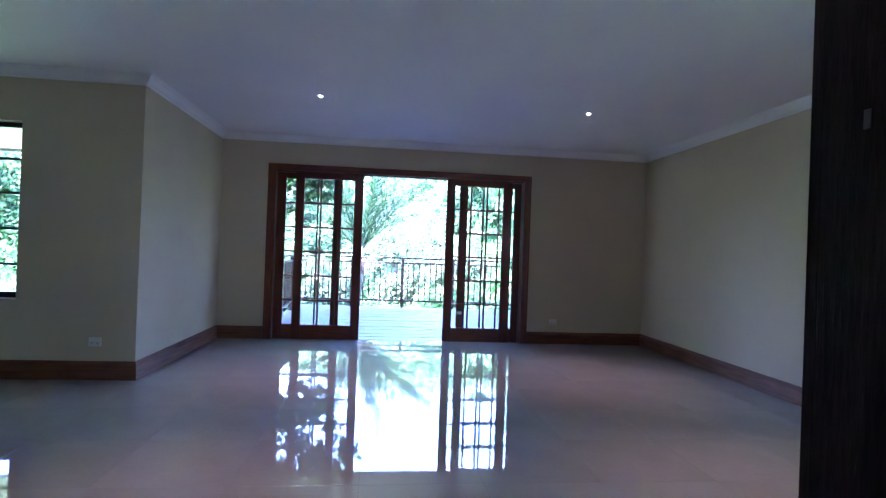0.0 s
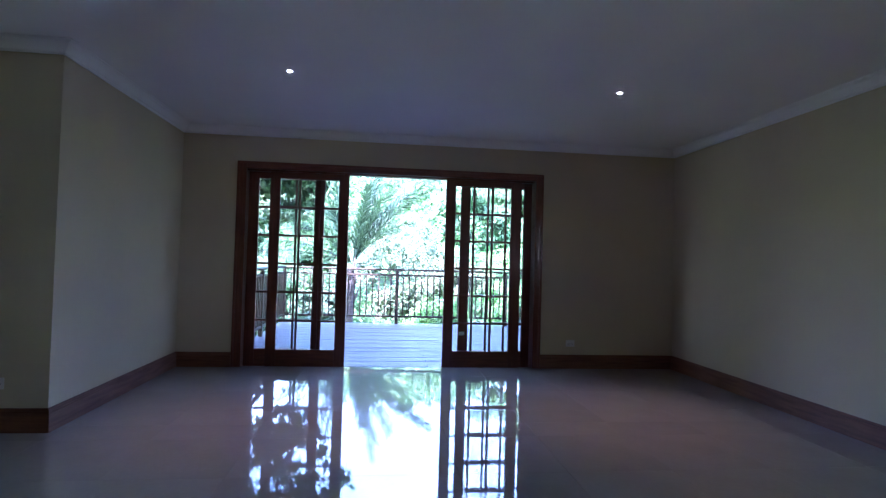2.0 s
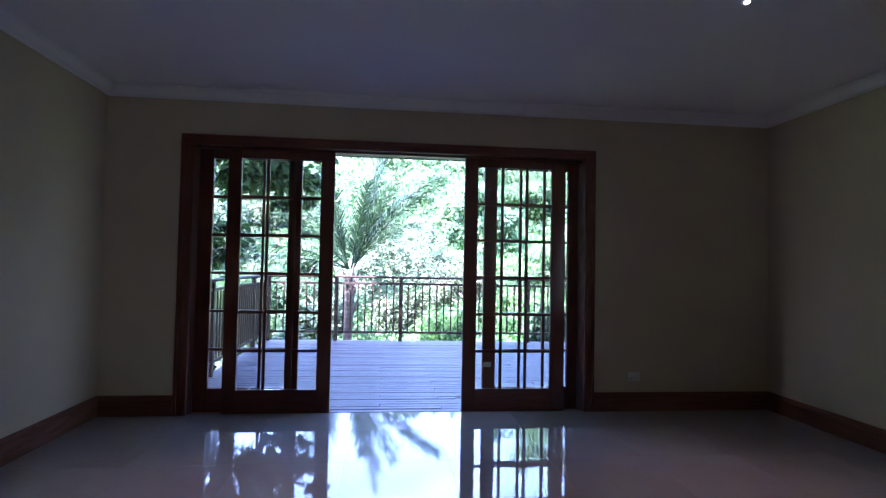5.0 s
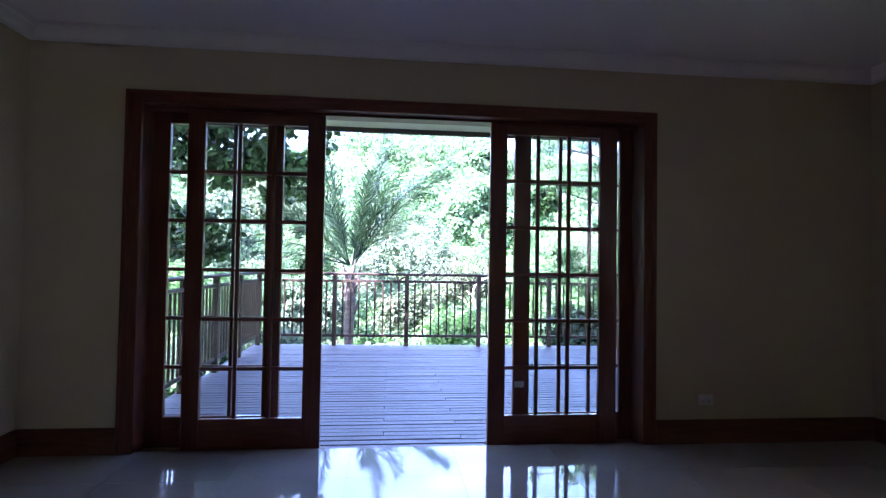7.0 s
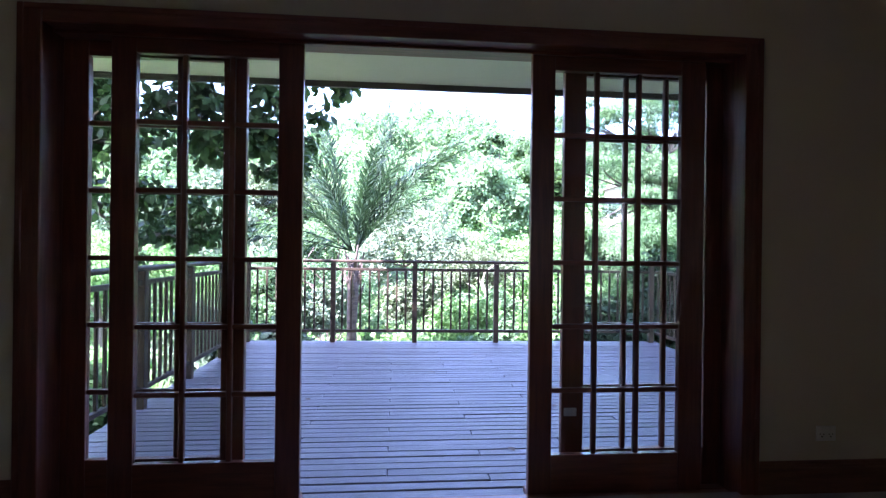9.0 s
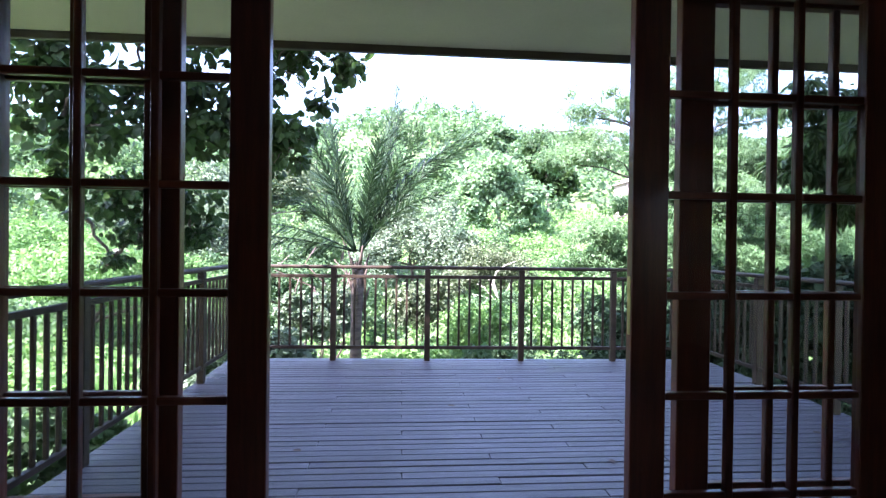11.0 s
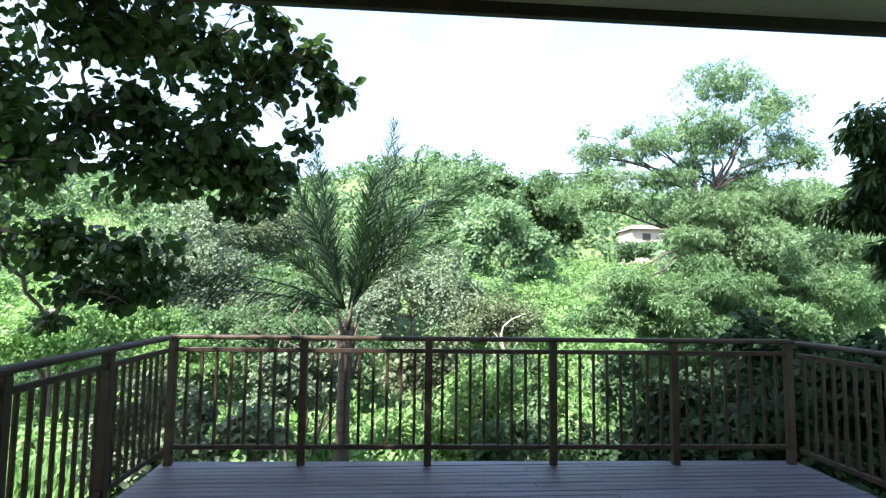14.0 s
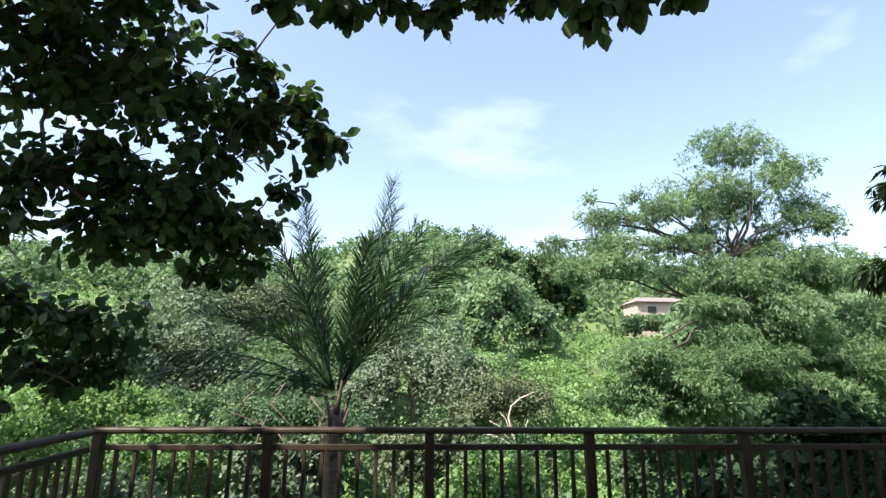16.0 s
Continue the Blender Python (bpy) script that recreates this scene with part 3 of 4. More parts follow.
axis_x = np.concatenate([[-1500, -800, -400], np.linspace(-220, -40, 25), np.linspace(-36, 36, 37), np.linspace(40, 220, 25), [400, 800, 1500]])
axis_y = np.concatenate([[-1500, -600, -200, -60, -20], np.linspace(0, 80, 41), np.linspace(84, 240, 40), [300, 450, 700, 1100, 1800]])
gx, gy = np.meshgrid(axis_x, axis_y)
gz = land(gx, gy)
nx_, ny_ = len(axis_x), len(axis_y)
gm = bpy.data.meshes.new("ground")
gm.from_pydata(np.stack([gx, gy, gz], -1).reshape(-1, 3).tolist(), [], [(j * nx_ + i, j * nx_ + i + 1, (j + 1) * nx_ + i + 1, (j + 1) * nx_ + i) for j in range(ny_ - 1) for i in range(nx_ - 1)])
gm.materials.append(SOIL)
for p in gm.polygons:
    p.use_smooth = True
tagged(new("ground", gm), "grassy overgrown ground falling away and rising to a hill", "ground", kind="structure")
setting("foundation", boxes((-6.4, 4.35, -2.9, 5.7, -2.2, -0.08), (-2.14, 4.35, 5.7, 7.91, -2.2, -0.08)), PLASTER, "plastered plinth under the house", "foundation")


def crown(parent, name, blobs, count, size, shape, material, label="", **how):
    base = np.array(parent.location)
    P_, A_, N_, S_ = blob_leaves(blobs, count, size, **how)
    ob = new(name, leaf_mesh(name, P_ - base, A_, N_, S_, shape, material))
    ob.parent = parent
    return tagged(ob, label=label)


def limb(parent, name, points, r0, r1, material=BARK, sides=7):
    base = Vector(parent.location)
    n = len(points)
    return part(name, tube([Vector(p) - base for p in points], [r0 + (r1 - r0) * i / (n - 1) for i in range(n)], sides), material, parent)


def bend(a, b, sag, n=6, wob=0.06):
    """Points from a to b, arched by sag with a small waver."""
    a, b = Vector(a), Vector(b)
    s = (b - a).length
    return [a.lerp(b, i / n) + Vector((random.uniform(-wob, wob) * s, random.uniform(-wob, wob) * s, sag * s * 4 * (i / n) * (1 - i / n))) * (0 if i in (0, n) else 1) for i in range(n + 1)]


def tree(name, label, category, base, blobs, count, size, material, trunk=0.15, shape=DIAMOND, bark=BARK, group="", limbs=9, **how):
    base = (base[0], base[1], float(land(np.array(base[0]), np.array(base[1]))) - 0.05)
    ob = thing(name, label, category, base, group)
    top = Vector(base).lerp(Vector(blobs[0][:3]), 0.6)
    limb(ob, "trunk", bend(base, top, 0.0, 5, 0.03), trunk, trunk * 0.6, bark)
    for b in blobs[:limbs]:
        limb(ob, "limb", bend(top, b[:3], 0.05, 5), trunk * 0.5, trunk * 0.12, bark, 5)
    crown(ob, "crown", blobs, count, size, shape, material, **how)
    return ob


def bush(label, blobs, count, size, material, shape=DIAMOND, **how):
    x, y = blobs[0][0], blobs[0][1]
    ob = thing("bush", label, "bush", (x, y, float(land(np.array(x), np.array(y))) - 0.03), "garden bushes")
    limb(ob, "stem", bend(ob.location, blobs[0][:3], 0, 4), 0.05, 0.02, BARK, 5)
    crown(ob, "foliage", blobs, count, size, shape, material, **how)
    return ob


DEAD = mat("dry reddish stem", (0.16, 0.115, 0.095), 0.85, (0.09, 0.065, 0.055), 6)

# palm beyond the railing
palm = thing("palm_tree", "young feather palm with upright and drooping fronds", "palm", (-0.43, 17.26, float(land(np.array(-0.43), np.array(17.26))) - 0.05))
trunk_bm = tube([(0.0, 0, 0), (0.0, 0, 0.9), (0.0, 0, 1.8), (0.01, 0, 2.4), (0.03, 0, 3.05), (0.03, 0, 3.35)], [0.15, 0.13, 0.115, 0.12, 0.14, 0.07], 12)
part("trunk", trunk_bm, PALM_BARK, palm, "grey ringed trunk")


def frond(azimuth, rise, length, droop, leaflet=0.38, n=60, hang=0.25):
    """A feather frond: an arched rachis with leaflets on both sides."""
    z0 = 1.2 - palm.location.z
    way = Vector((math.cos(azimuth), math.sin(azimuth), 0))
    pts, p, a = [], Vector((0.03, 0, z0)) + way * 0.07, rise
    steps = 14
    for i in range(steps + 1):
        pts.append(p.copy())
        p += (way * math.cos(a) + Vector((0, 0, math.sin(a)))) * length / steps
        a -= droop / steps * (0.4 + 1.2 * i / steps)
    arr = np.array(pts)
    s = 1 - 0.84 * np.linspace(1, 0, n) ** 1.25
    where = np.stack([np.interp(s * steps, range(steps + 1), arr[:, k]) for k in range(3)], -1)
    tan = unit(np.gradient(where, axis=0))
    side = unit(np.cross(tan, np.array([0, 0, 1.0]) + 0.001))
    upn = np.cross(side, tan)
    P_, A_, N_, S_ = [], [], [], []
    for sign in (-1, 1):
        turn = RNG.normal(0, 0.75, (n, 1))
        out = sign * (side * np.cos(turn) + upn * np.sin(turn)) + upn * 0.2
        A_.append(unit(tan * 1.35 + out + np.array([0, 0, -hang]) + RNG.normal(size=(n, 3)) * 0.1))
        P_.append(where), N_.append(upn + RNG.normal(size=(n, 3)) * 0.25)
        S_.append(leaflet * (0.62 + 0.45 * np.sin(np.pi * np.clip(s * 0.92 + 0.06, 0, 1))) * RNG.uniform(0.85, 1.15, n))
    fr = new("frond", leaf_mesh("frond", np.concatenate(P_), np.concatenate(A_), np.concatenate(N_), np.concatenate(S_), BLADE, LEAF_PALM))
    fr.parent = palm
    part("rachis", tube(pts, [0.022 - 0.018 * i / steps for i in range(steps + 1)], 5), LEAF_PALM, fr)


for az, rise, length, droop in ((8, 79, 3.45, 0.06), (25, 76, 3.1, 0.1), (172, 79, 3.05, 0.05), (160, 75, 2.8, 0.1), (2, 62, 3.5, 0.75), (-12, 56, 3.2, 0.6), (178, 60, 2.9, 0.7), (200, 52, 2.6, 0.9), (-60, 74, 2.3, 0.3), (60, 72, 2.4, 0.4),
                                (225, 70, 2.5, 0.5), (-30, 68, 2.7, 0.45), (30, 64, 2.7, 0.6), (130, 62, 2.5, 0.8), (-15, 73, 2.8, 0.35),
                                (0, 70, 2.6, 0.45), (182, 70, 2.5, 0.45), (-40, 45, 2.4, 0.9), (220, 45, 2.4, 1.0)):
    frond(radians(az), radians(rise), length, droop, 0.44 if length > 3 else 0.38, 170 if length > 3 else 90)
for k in range(11):
    a = k * 2.4
    way = Vector((math.cos(a), math.sin(a), 0))
    zb = 2.35 + 0.085 * k
    part("leaf_base", tube([way * 0.07 + Vector((0.02, 0, zb)), way * 0.15 + Vector((0.03, 0, zb + 0.22)), way * 0.24 + Vector((0.03, 0, zb + 0.5))], [0.045, 0.035, 0.014], 6), PALM_BARK, palm)
frond(radians(186), radians(14), 2.7, 0.45, 0.42, 70, 1.0)
frond(radians(190), radians(26), 2.6, 0.75, 0.45, 60, 1.1)

# broad-leaved tree that hangs over the deck's side
NEAR = [(-3.62, 14.56, 4.8, 1.05, 0.8, 0.77), (-2.27, 14.76, 4.59, 1.08, 0.8, 0.72), (-1.17, 14.96, 4.42, 0.59, 0.5, 0.44), (-0.42, 14.96, 4.21, 0.3, 0.3, 0.24), (-1.79, 14.96, 3.62, 0.82, 0.7, 0.59), (-2.92, 15.16, 3.12, 1.22, 0.8, 0.69), (-3.93, 14.56, 3.08, 0.7, 0.7, 0.91), (-1.45, 15.16, 2.93, 0.5, 0.45, 0.34), (-3.9, 14.96, 2.04, 0.82, 0.6, 0.44), (-3.17, 15.56, 1.86, 0.64, 0.5, 0.4), (-3.5, 15.56, 1.4, 0.48, 0.4, 0.28)]
NEAR += [(-1.6, 14.8, 4.1, 0.7, 0.6, 0.5), (-2.9, 14.9, 3.9, 0.9, 0.7, 0.6), (-2.2, 15.0, 3.5, 0.7, 0.6, 0.5), (-4.4, 14.6, 3.6, 0.8, 0.7, 0.8), (-2.7, 14.2, 5.6, 1.3, 0.9, 0.6), (-4.9, 14.8, 4.2, 1.0, 1.0, 1.2), (-4.2, 14.4, 5.5, 1.2, 0.8, 0.8), (-3.1, 14.5, 5.2, 1.1, 0.8, 0.6)]
HANGING = [(-1.34, 15.0, 3.04, 0.44, 0.35, 0.38), (-2.22, 15.2, 3.3, 0.81, 0.65, 0.55), (-1.22, 15.2, 2.63, 0.26, 0.21, 0.23), (-1.88, 15.4, 2.65, 0.45, 0.36, 0.24), (-3.21, 15.2, 1.99, 0.71, 0.57, 0.33), (-3.75, 14.8, 2.16, 0.53, 0.42, 0.42), (-4.01, 14.8, 2.93, 0.4, 0.32, 0.28), (-3.08, 15.6, 1.48, 0.52, 0.42, 0.31), (-3.97, 15.6, 1.47, 0.66, 0.53, 0.3), (-4.49, 15.8, 1.0, 0.45, 0.36, 0.23)]
SIDE = [(-1.44, 14.6, 5.07, 0.53, 0.42, 0.38), (-0.92, 14.8, 4.61, 0.41, 0.32, 0.38), (-0.49, 15.0, 4.24, 0.35, 0.28, 0.26), (-1.43, 15.0, 4.39, 0.55, 0.44, 0.46), (-2.08, 14.8, 4.86, 0.6, 0.48, 0.46), (-1.08, 15.2, 3.73, 0.28, 0.22, 0.3), (-1.52, 15.4, 3.26, 0.63, 0.5, 0.34), (-2.32, 15.3, 3.36, 0.61, 0.49, 0.44), (-3.03, 15.0, 3.81, 0.58, 0.47, 0.58), (-3.57, 14.4, 4.77, 0.54, 0.43, 0.64), (-2.73, 14.4, 4.81, 0.55, 0.44, 0.57), (-3.51, 14.6, 3.64, 0.42, 0.33, 0.4)]
SIDE = [(x + 0.12, y, z, a, b, c) for x, y, z, a, b, c in SIDE]
OUTER = [(-5.2, 14.2, 5.8, 1.8, 1.4, 0.9), (-4.71, 14.6, 4.02, 0.5, 0.4, 0.65), (-4.83, 14.8, 3.0, 0.5, 0.4, 0.6), (-5.02, 15.2, 2.26, 0.45, 0.35, 0.45)]
OVER = [(-0.72, 13.3, 4.84, 0.34, 0.25, 0.17), (-0.08, 13.3, 4.85, 0.29, 0.22, 0.21), (0.46, 13.2, 4.87, 0.34, 0.26, 0.17), (0.87, 13.2, 4.71, 0.19, 0.15, 0.31), (1.28, 13.2, 4.86, 0.3, 0.22, 0.23), (1.81, 13.1, 4.88, 0.24, 0.18, 0.16), (2.26, 13.0, 4.65, 0.22, 0.17, 0.27), (2.64, 13.0, 4.67, 0.15, 0.12, 0.21), (3.1, 12.9, 4.86, 0.22, 0.18, 0.1), (0.99, 13.11, 5.54, 1.4, 0.28, 0.23), (-2.02, 13.91, 5.82, 1.1, 0.28, 0.44)]
OVER = [(x, y, z + (0.14 if k < 9 else 0), a, b, c) for k, (x, y, z, a, b, c) in enumerate(OVER)]
OVER += [(2.6, 13.2, 6.2, 1.6, 1.2, 0.5), (0.2, 13.8, 6.6, 2.2, 1.4, 0.6)]
# Unseen canopy lumps, added overhead to shade the deck and right-hand shrubs.
SHADE_CANOPY = [(6.6, 13.6, 8.0, 1.8, 1.5, 0.6), (7.6, 12.2, 7.0, 1.8, 1.5, 0.6), (4.6, 13.0, 8.2, 1.6, 1.4, 0.5), (2.2, 11.6, 6.6, 1.5, 1.3, 0.5), (3.9, 11.3, 6.6, 1.5, 1.3, 0.5), (3.2, 12.5, 7.3, 1.6, 1.2, 0.5), (5.2, 12.0, 7.0, 1.5, 1.3, 0.5)]
SHADE_CANOPY += [(-1.6, 8.9, 6.5, 1.7, 1.3, 0.5), (0.4, 9.3, 6.6, 1.6, 1.3, 0.5), (-4.4, 8.7, 6.3, 1.7, 1.3, 0.6), (-3.0, 7.6, 6.6, 1.6, 1.2, 0.5), (-0.4, 7.8, 6.8, 1.6, 1.2, 0.5), (1.8, 10.2, 6.6, 1.2, 1.2, 0.5), (-5.6, 9.0, 6.0, 1.6, 1.4, 0.7), (-1.0, 9.6, 6.6, 1.6, 1.2, 0.5), (-1.8, 11.0, 6.8, 1.7, 1.4, 0.6), (0.3, 11.3, 6.7, 1.6, 1.4, 0.6), (-3.7, 13.3, 6.4, 1.8, 1.0, 0.5), (-3.4, 9.6, 5.8, 1.5, 1.1, 0.5), (-3.0, 9.0, 6.4, 1.4, 1.1, 0.5), (-2.8, 9.8, 6.2, 0.9, 0.8, 0.3), (-2.6, 9.6, 5.9, 0.9, 0.8, 0.3), (-3.8, 9.9, 6.1, 0.8, 0.7, 0.25), (-3.9, 10.1, 5.7, 0.8, 0.7, 0.25), (-6.0, 10.6, 5.6, 1.6, 1.4, 0.9)]
big = thing("broadleaf_tree", "broad-leaved tree with dark glossy leaves overhanging the deck", "tree", (-6.6, 15.2, float(land(np.array(-6.6), np.array(15.2))) - 0.05))
limb(big, "trunk", bend(big.location, (-6.0, 15.0, 2.2), 0, 6, 0.02), 0.26, 0.18, BARK, 10)
FORK = (-6.0, 15.0, 2.2)
joined = [FORK]
for b in sorted(NEAR + SIDE + HANGING + OUTER + OVER[9:] + SHADE_CANOPY, key=lambda b: (Vector(b[:3]) - Vector(FORK)).length):
    root = min(joined, key=lambda p: (Vector(p) - Vector(b[:3])).length)
    thick = max(0.012, 0.07 - 0.012 * (Vector(b[:3]) - Vector(FORK)).length)
    limb(big, "branch", bend(root, b[:3], 0.07, 7, 0.05), thick, thick * 0.5, BARK, 6)
    joined.append(b[:3])
for b in OVER[:9]:
    limb(big, "twig", bend(OVER[10 if b[0] < -0.3 else 9][:3], b[:3], 0.04, 5, 0.04), 0.012, 0.004, BARK, 5)
for b in NEAR[:12] + SIDE + HANGING:
    for k in range(5):
        d = unit(RNG.normal(size=(1, 3)))[0]
        limb(big, "twig", bend(b[:3], (b[0] + d[0] * b[3] * 0.9, b[1] + d[1] * b[4] * 0.9, b[2] + d[2] * b[5] * 0.9), 0.05, 4, 0.05), 0.012, 0.004, BARK, 5)
crown(big, "crown", NEAR, 4700, 0.17, OVAL, LEAF_BROAD, droop=0.7, shell=0.1, clump=0.45, per=9, split=9)
crown(big, "side_crown", SIDE, 1700, 0.17, OVAL, LEAF_BROAD, droop=0.9, shell=0.1, clump=0.5, per=8, split=7)
crown(big, "hanging_crown", HANGING, 2400, 0.125, OVAL, LEAF_BROAD, droop=0.8, shell=0.1, clump=0.5, per=7, split=9)
crown(big, "outer_crown", OUTER, 2500, 0.17, OVAL, LEAF_BROAD, droop=0.7, shell=0.2, clump=0.4, per=9, split=9)
# Out of view: leaf mass added to keep the sun off the deck.
crown(big, "upper_crown", SHADE_CANOPY, 58000, 0.22, DIAMOND, LEAF_BROAD, droop=0.4, shell=0.1, clump=0.6, per=12, split=14)
crown(big, "overhang", OVER, 2100, 0.17, OVAL, LEAF_BROAD, "hanging glossy leaves", droop=1.0, shell=0.2, clump=0.4, per=9, split=9)

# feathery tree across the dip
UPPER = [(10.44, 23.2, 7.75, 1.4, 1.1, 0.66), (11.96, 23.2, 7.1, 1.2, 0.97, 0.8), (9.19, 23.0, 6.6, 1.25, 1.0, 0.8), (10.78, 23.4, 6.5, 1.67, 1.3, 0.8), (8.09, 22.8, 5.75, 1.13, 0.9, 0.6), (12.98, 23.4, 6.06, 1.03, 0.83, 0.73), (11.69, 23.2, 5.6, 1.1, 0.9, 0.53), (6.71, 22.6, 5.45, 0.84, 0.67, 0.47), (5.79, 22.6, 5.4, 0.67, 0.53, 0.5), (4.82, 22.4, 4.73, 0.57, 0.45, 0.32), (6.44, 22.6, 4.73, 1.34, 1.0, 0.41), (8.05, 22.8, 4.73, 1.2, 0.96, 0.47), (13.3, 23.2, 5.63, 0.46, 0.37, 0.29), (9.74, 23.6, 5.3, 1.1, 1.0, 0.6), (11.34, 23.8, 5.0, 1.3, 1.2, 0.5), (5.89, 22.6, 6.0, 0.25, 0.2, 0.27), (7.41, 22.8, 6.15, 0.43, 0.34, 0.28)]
LOWER = [(9.11, 22.6, 3.97, 1.89, 1.5, 0.58), (11.57, 23.4, 4.24, 2.03, 1.6, 0.8), (6.2, 22.2, 4.2, 1.3, 1.0, 0.3), (5.14, 22.2, 3.9, 0.72, 0.57, 0.3), (13.2, 23.6, 4.13, 1.5, 1.2, 0.72), (8.6, 22.0, 3.0, 1.1, 0.9, 0.55), (10.58, 22.6, 2.77, 1.9, 1.5, 0.82), (8.59, 21.6, 1.76, 1.73, 1.4, 0.75), (12.06, 23.0, 2.32, 1.8, 1.4, 0.93), (6.18, 21.0, 1.75, 1.1, 0.9, 0.4), (5.87, 21.0, 0.9, 1.0, 0.8, 0.42), (7.47, 21.0, 0.9, 1.33, 1.07, 0.56), (10.08, 22.0, 0.94, 1.63, 1.3, 0.69), (13.42, 23.0, 1.33, 1.6, 1.3, 1.18), (14.26, 23.4, 3.06, 1.3, 1.05, 0.79)]
SKIRTS = [(9.4, 23.8, 0.2, 3.0, 1.5, 1.5), (13.2, 24.0, 0.2, 2.6, 1.5, 1.6), (15.6, 24.0, 1.4, 1.6, 1.3, 1.5), (11.4, 24.0, 3.2, 2.6, 1.2, 1.1), (8.4, 22.4, -0.4, 2.0, 1.2, 1.0)]
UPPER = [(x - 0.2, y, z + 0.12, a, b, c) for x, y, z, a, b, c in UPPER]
feathery = thing("feathery_tree", "light green feathery tree with open forked crown", "tree", (9.05, 23.0, float(land(np.array(9.05), np.array(23.0))) - 0.05))
limb(feathery, "trunk", bend(feathery.location, (9.3, 23.0, 2.6), 0, 6, 0.03), 0.14, 0.08, DARK_BARK)
limb(feathery, "leader", [(9.3, 23.0, 2.5), (9.45, 23.0, 3.6), (9.9, 23.0, 4.6), (10.5, 23.0, 5.5), (10.75, 23.0, 6.4), (10.85, 23.0, 7.3)], 0.075, 0.02, DARK_BARK)
limb(feathery, "limb", bend((9.45, 23.0, 3.6), (9.3, 23.0, 6.2), 0.03, 6, 0.05), 0.055, 0.02, DARK_BARK, 6)
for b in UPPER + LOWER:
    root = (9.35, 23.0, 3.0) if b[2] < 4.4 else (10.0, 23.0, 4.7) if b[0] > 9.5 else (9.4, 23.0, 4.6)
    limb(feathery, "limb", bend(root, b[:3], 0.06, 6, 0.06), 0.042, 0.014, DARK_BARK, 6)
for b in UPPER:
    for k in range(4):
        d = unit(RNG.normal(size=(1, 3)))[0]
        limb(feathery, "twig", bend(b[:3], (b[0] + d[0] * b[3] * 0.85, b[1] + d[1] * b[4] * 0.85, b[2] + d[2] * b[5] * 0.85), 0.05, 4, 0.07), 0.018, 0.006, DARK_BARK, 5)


def spray_crown(parent, name, blobs, sprays, per, size, material, **how):
    P_, A_, N_, S_ = spray_leaves(blobs, sprays, per, size, **how)
    ob = new(name, leaf_mesh(name, P_ - np.array(parent.location), A_, N_, S_, NARROW, material))
    ob.parent = parent
    return ob


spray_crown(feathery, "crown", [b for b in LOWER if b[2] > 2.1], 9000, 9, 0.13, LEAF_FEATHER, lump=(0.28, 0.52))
# Low parts of the crown take the darker leaf, shade painted in.
spray_crown(feathery, "shaded_crown", [b for b in LOWER if b[2] <= 2.1], 7000, 9, 0.13, LEAF_FEATHER_SHADED, lump=(0.28, 0.52))
spray_crown(feathery, "lower_crown", SKIRTS, 7500, 9, 0.14, LEAF_FEATHER_SHADED, lump=(0.28, 0.5))
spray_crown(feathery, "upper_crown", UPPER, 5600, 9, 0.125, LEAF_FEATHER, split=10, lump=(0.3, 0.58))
# Last four blobs are unseen, added to block sky light from the right.
MANGO = [(8.2, 15.8, 4.2, 0.5, 0.45, 0.42), (8.4, 15.8, 3.55, 0.6, 0.5, 0.36), (8.55, 16.2, 2.95, 0.72, 0.6, 0.43), (9.1, 16.2, 2.3, 0.71, 0.6, 0.47), (8.9, 15.4, 3.67, 0.76, 0.6, 0.81), (9.3, 15.6, 2.6, 0.86, 0.7, 0.81), (9.9, 16.0, 3.9, 1.0, 0.9, 1.1), (10.6, 15.4, 2.6, 1.2, 1.0, 1.4), (9.0, 13.2, 3.6, 1.6, 1.5, 1.4), (7.6, 11.2, 4.2, 1.5, 1.4, 1.1), (8.6, 12.2, 2.0, 1.3, 1.3, 1.4), (6.1, 10.6, 4.2, 1.3, 1.3, 0.8)]
dense = thing("dense_tree", "dense dark green tree with long drooping leaves beside the deck", "tree", (10.6, 15.6, float(land(np.array(10.6), np.array(15.6))) - 0.05))
limb(dense, "trunk", bend(dense.location, (10.8, 15.6, 2.6), 0, 5, 0.03), 0.2, 0.12)
for b in MANGO:
    limb(dense, "limb", bend((10.8, 15.6, 2.2), b[:3], 0.05, 5), 0.06, 0.015, BARK, 5)
spray_crown(dense, "crown", MANGO, 6000, 11, 0.22, LEAF_BROAD, droop=0.9, lump=(0.3, 0.5))
tree("far_tree", "dark blue-green tree on the far slope", "tree", (17.81, 67.5), [(17.2, 68, 11.4, 3.0, 2.5, 2.9), (18.8, 68, 8.9, 2.6, 2.2, 2.3)], 7000, 0.5, LEAF_BROAD, 0.3, group="far trees")
tree("far_tree", "dark green tree against the sky", "tree", (17.34, 87.5), [(16.2, 88, 18.4, 1.9, 1.8, 1.7), (14.6, 88, 17.0, 1.8, 1.8, 1.4)], 3500, 0.5, LEAF_MID, 0.3, group="far trees")
tree("far_tree", "low green scrub before the far house", "tree", (31.0, 66.0), [(31, 65, 6.2, 3.0, 1.5, 1.5), (27.6, 65, 6.7, 2.2, 1.5, 1.6), (34.6, 65, 6.8, 2.6, 1.5, 1.7), (25.2, 65, 6.0, 2.0, 1.4, 1.4)], 9000, 0.28, LEAF_MID, 0.15, group="far trees")
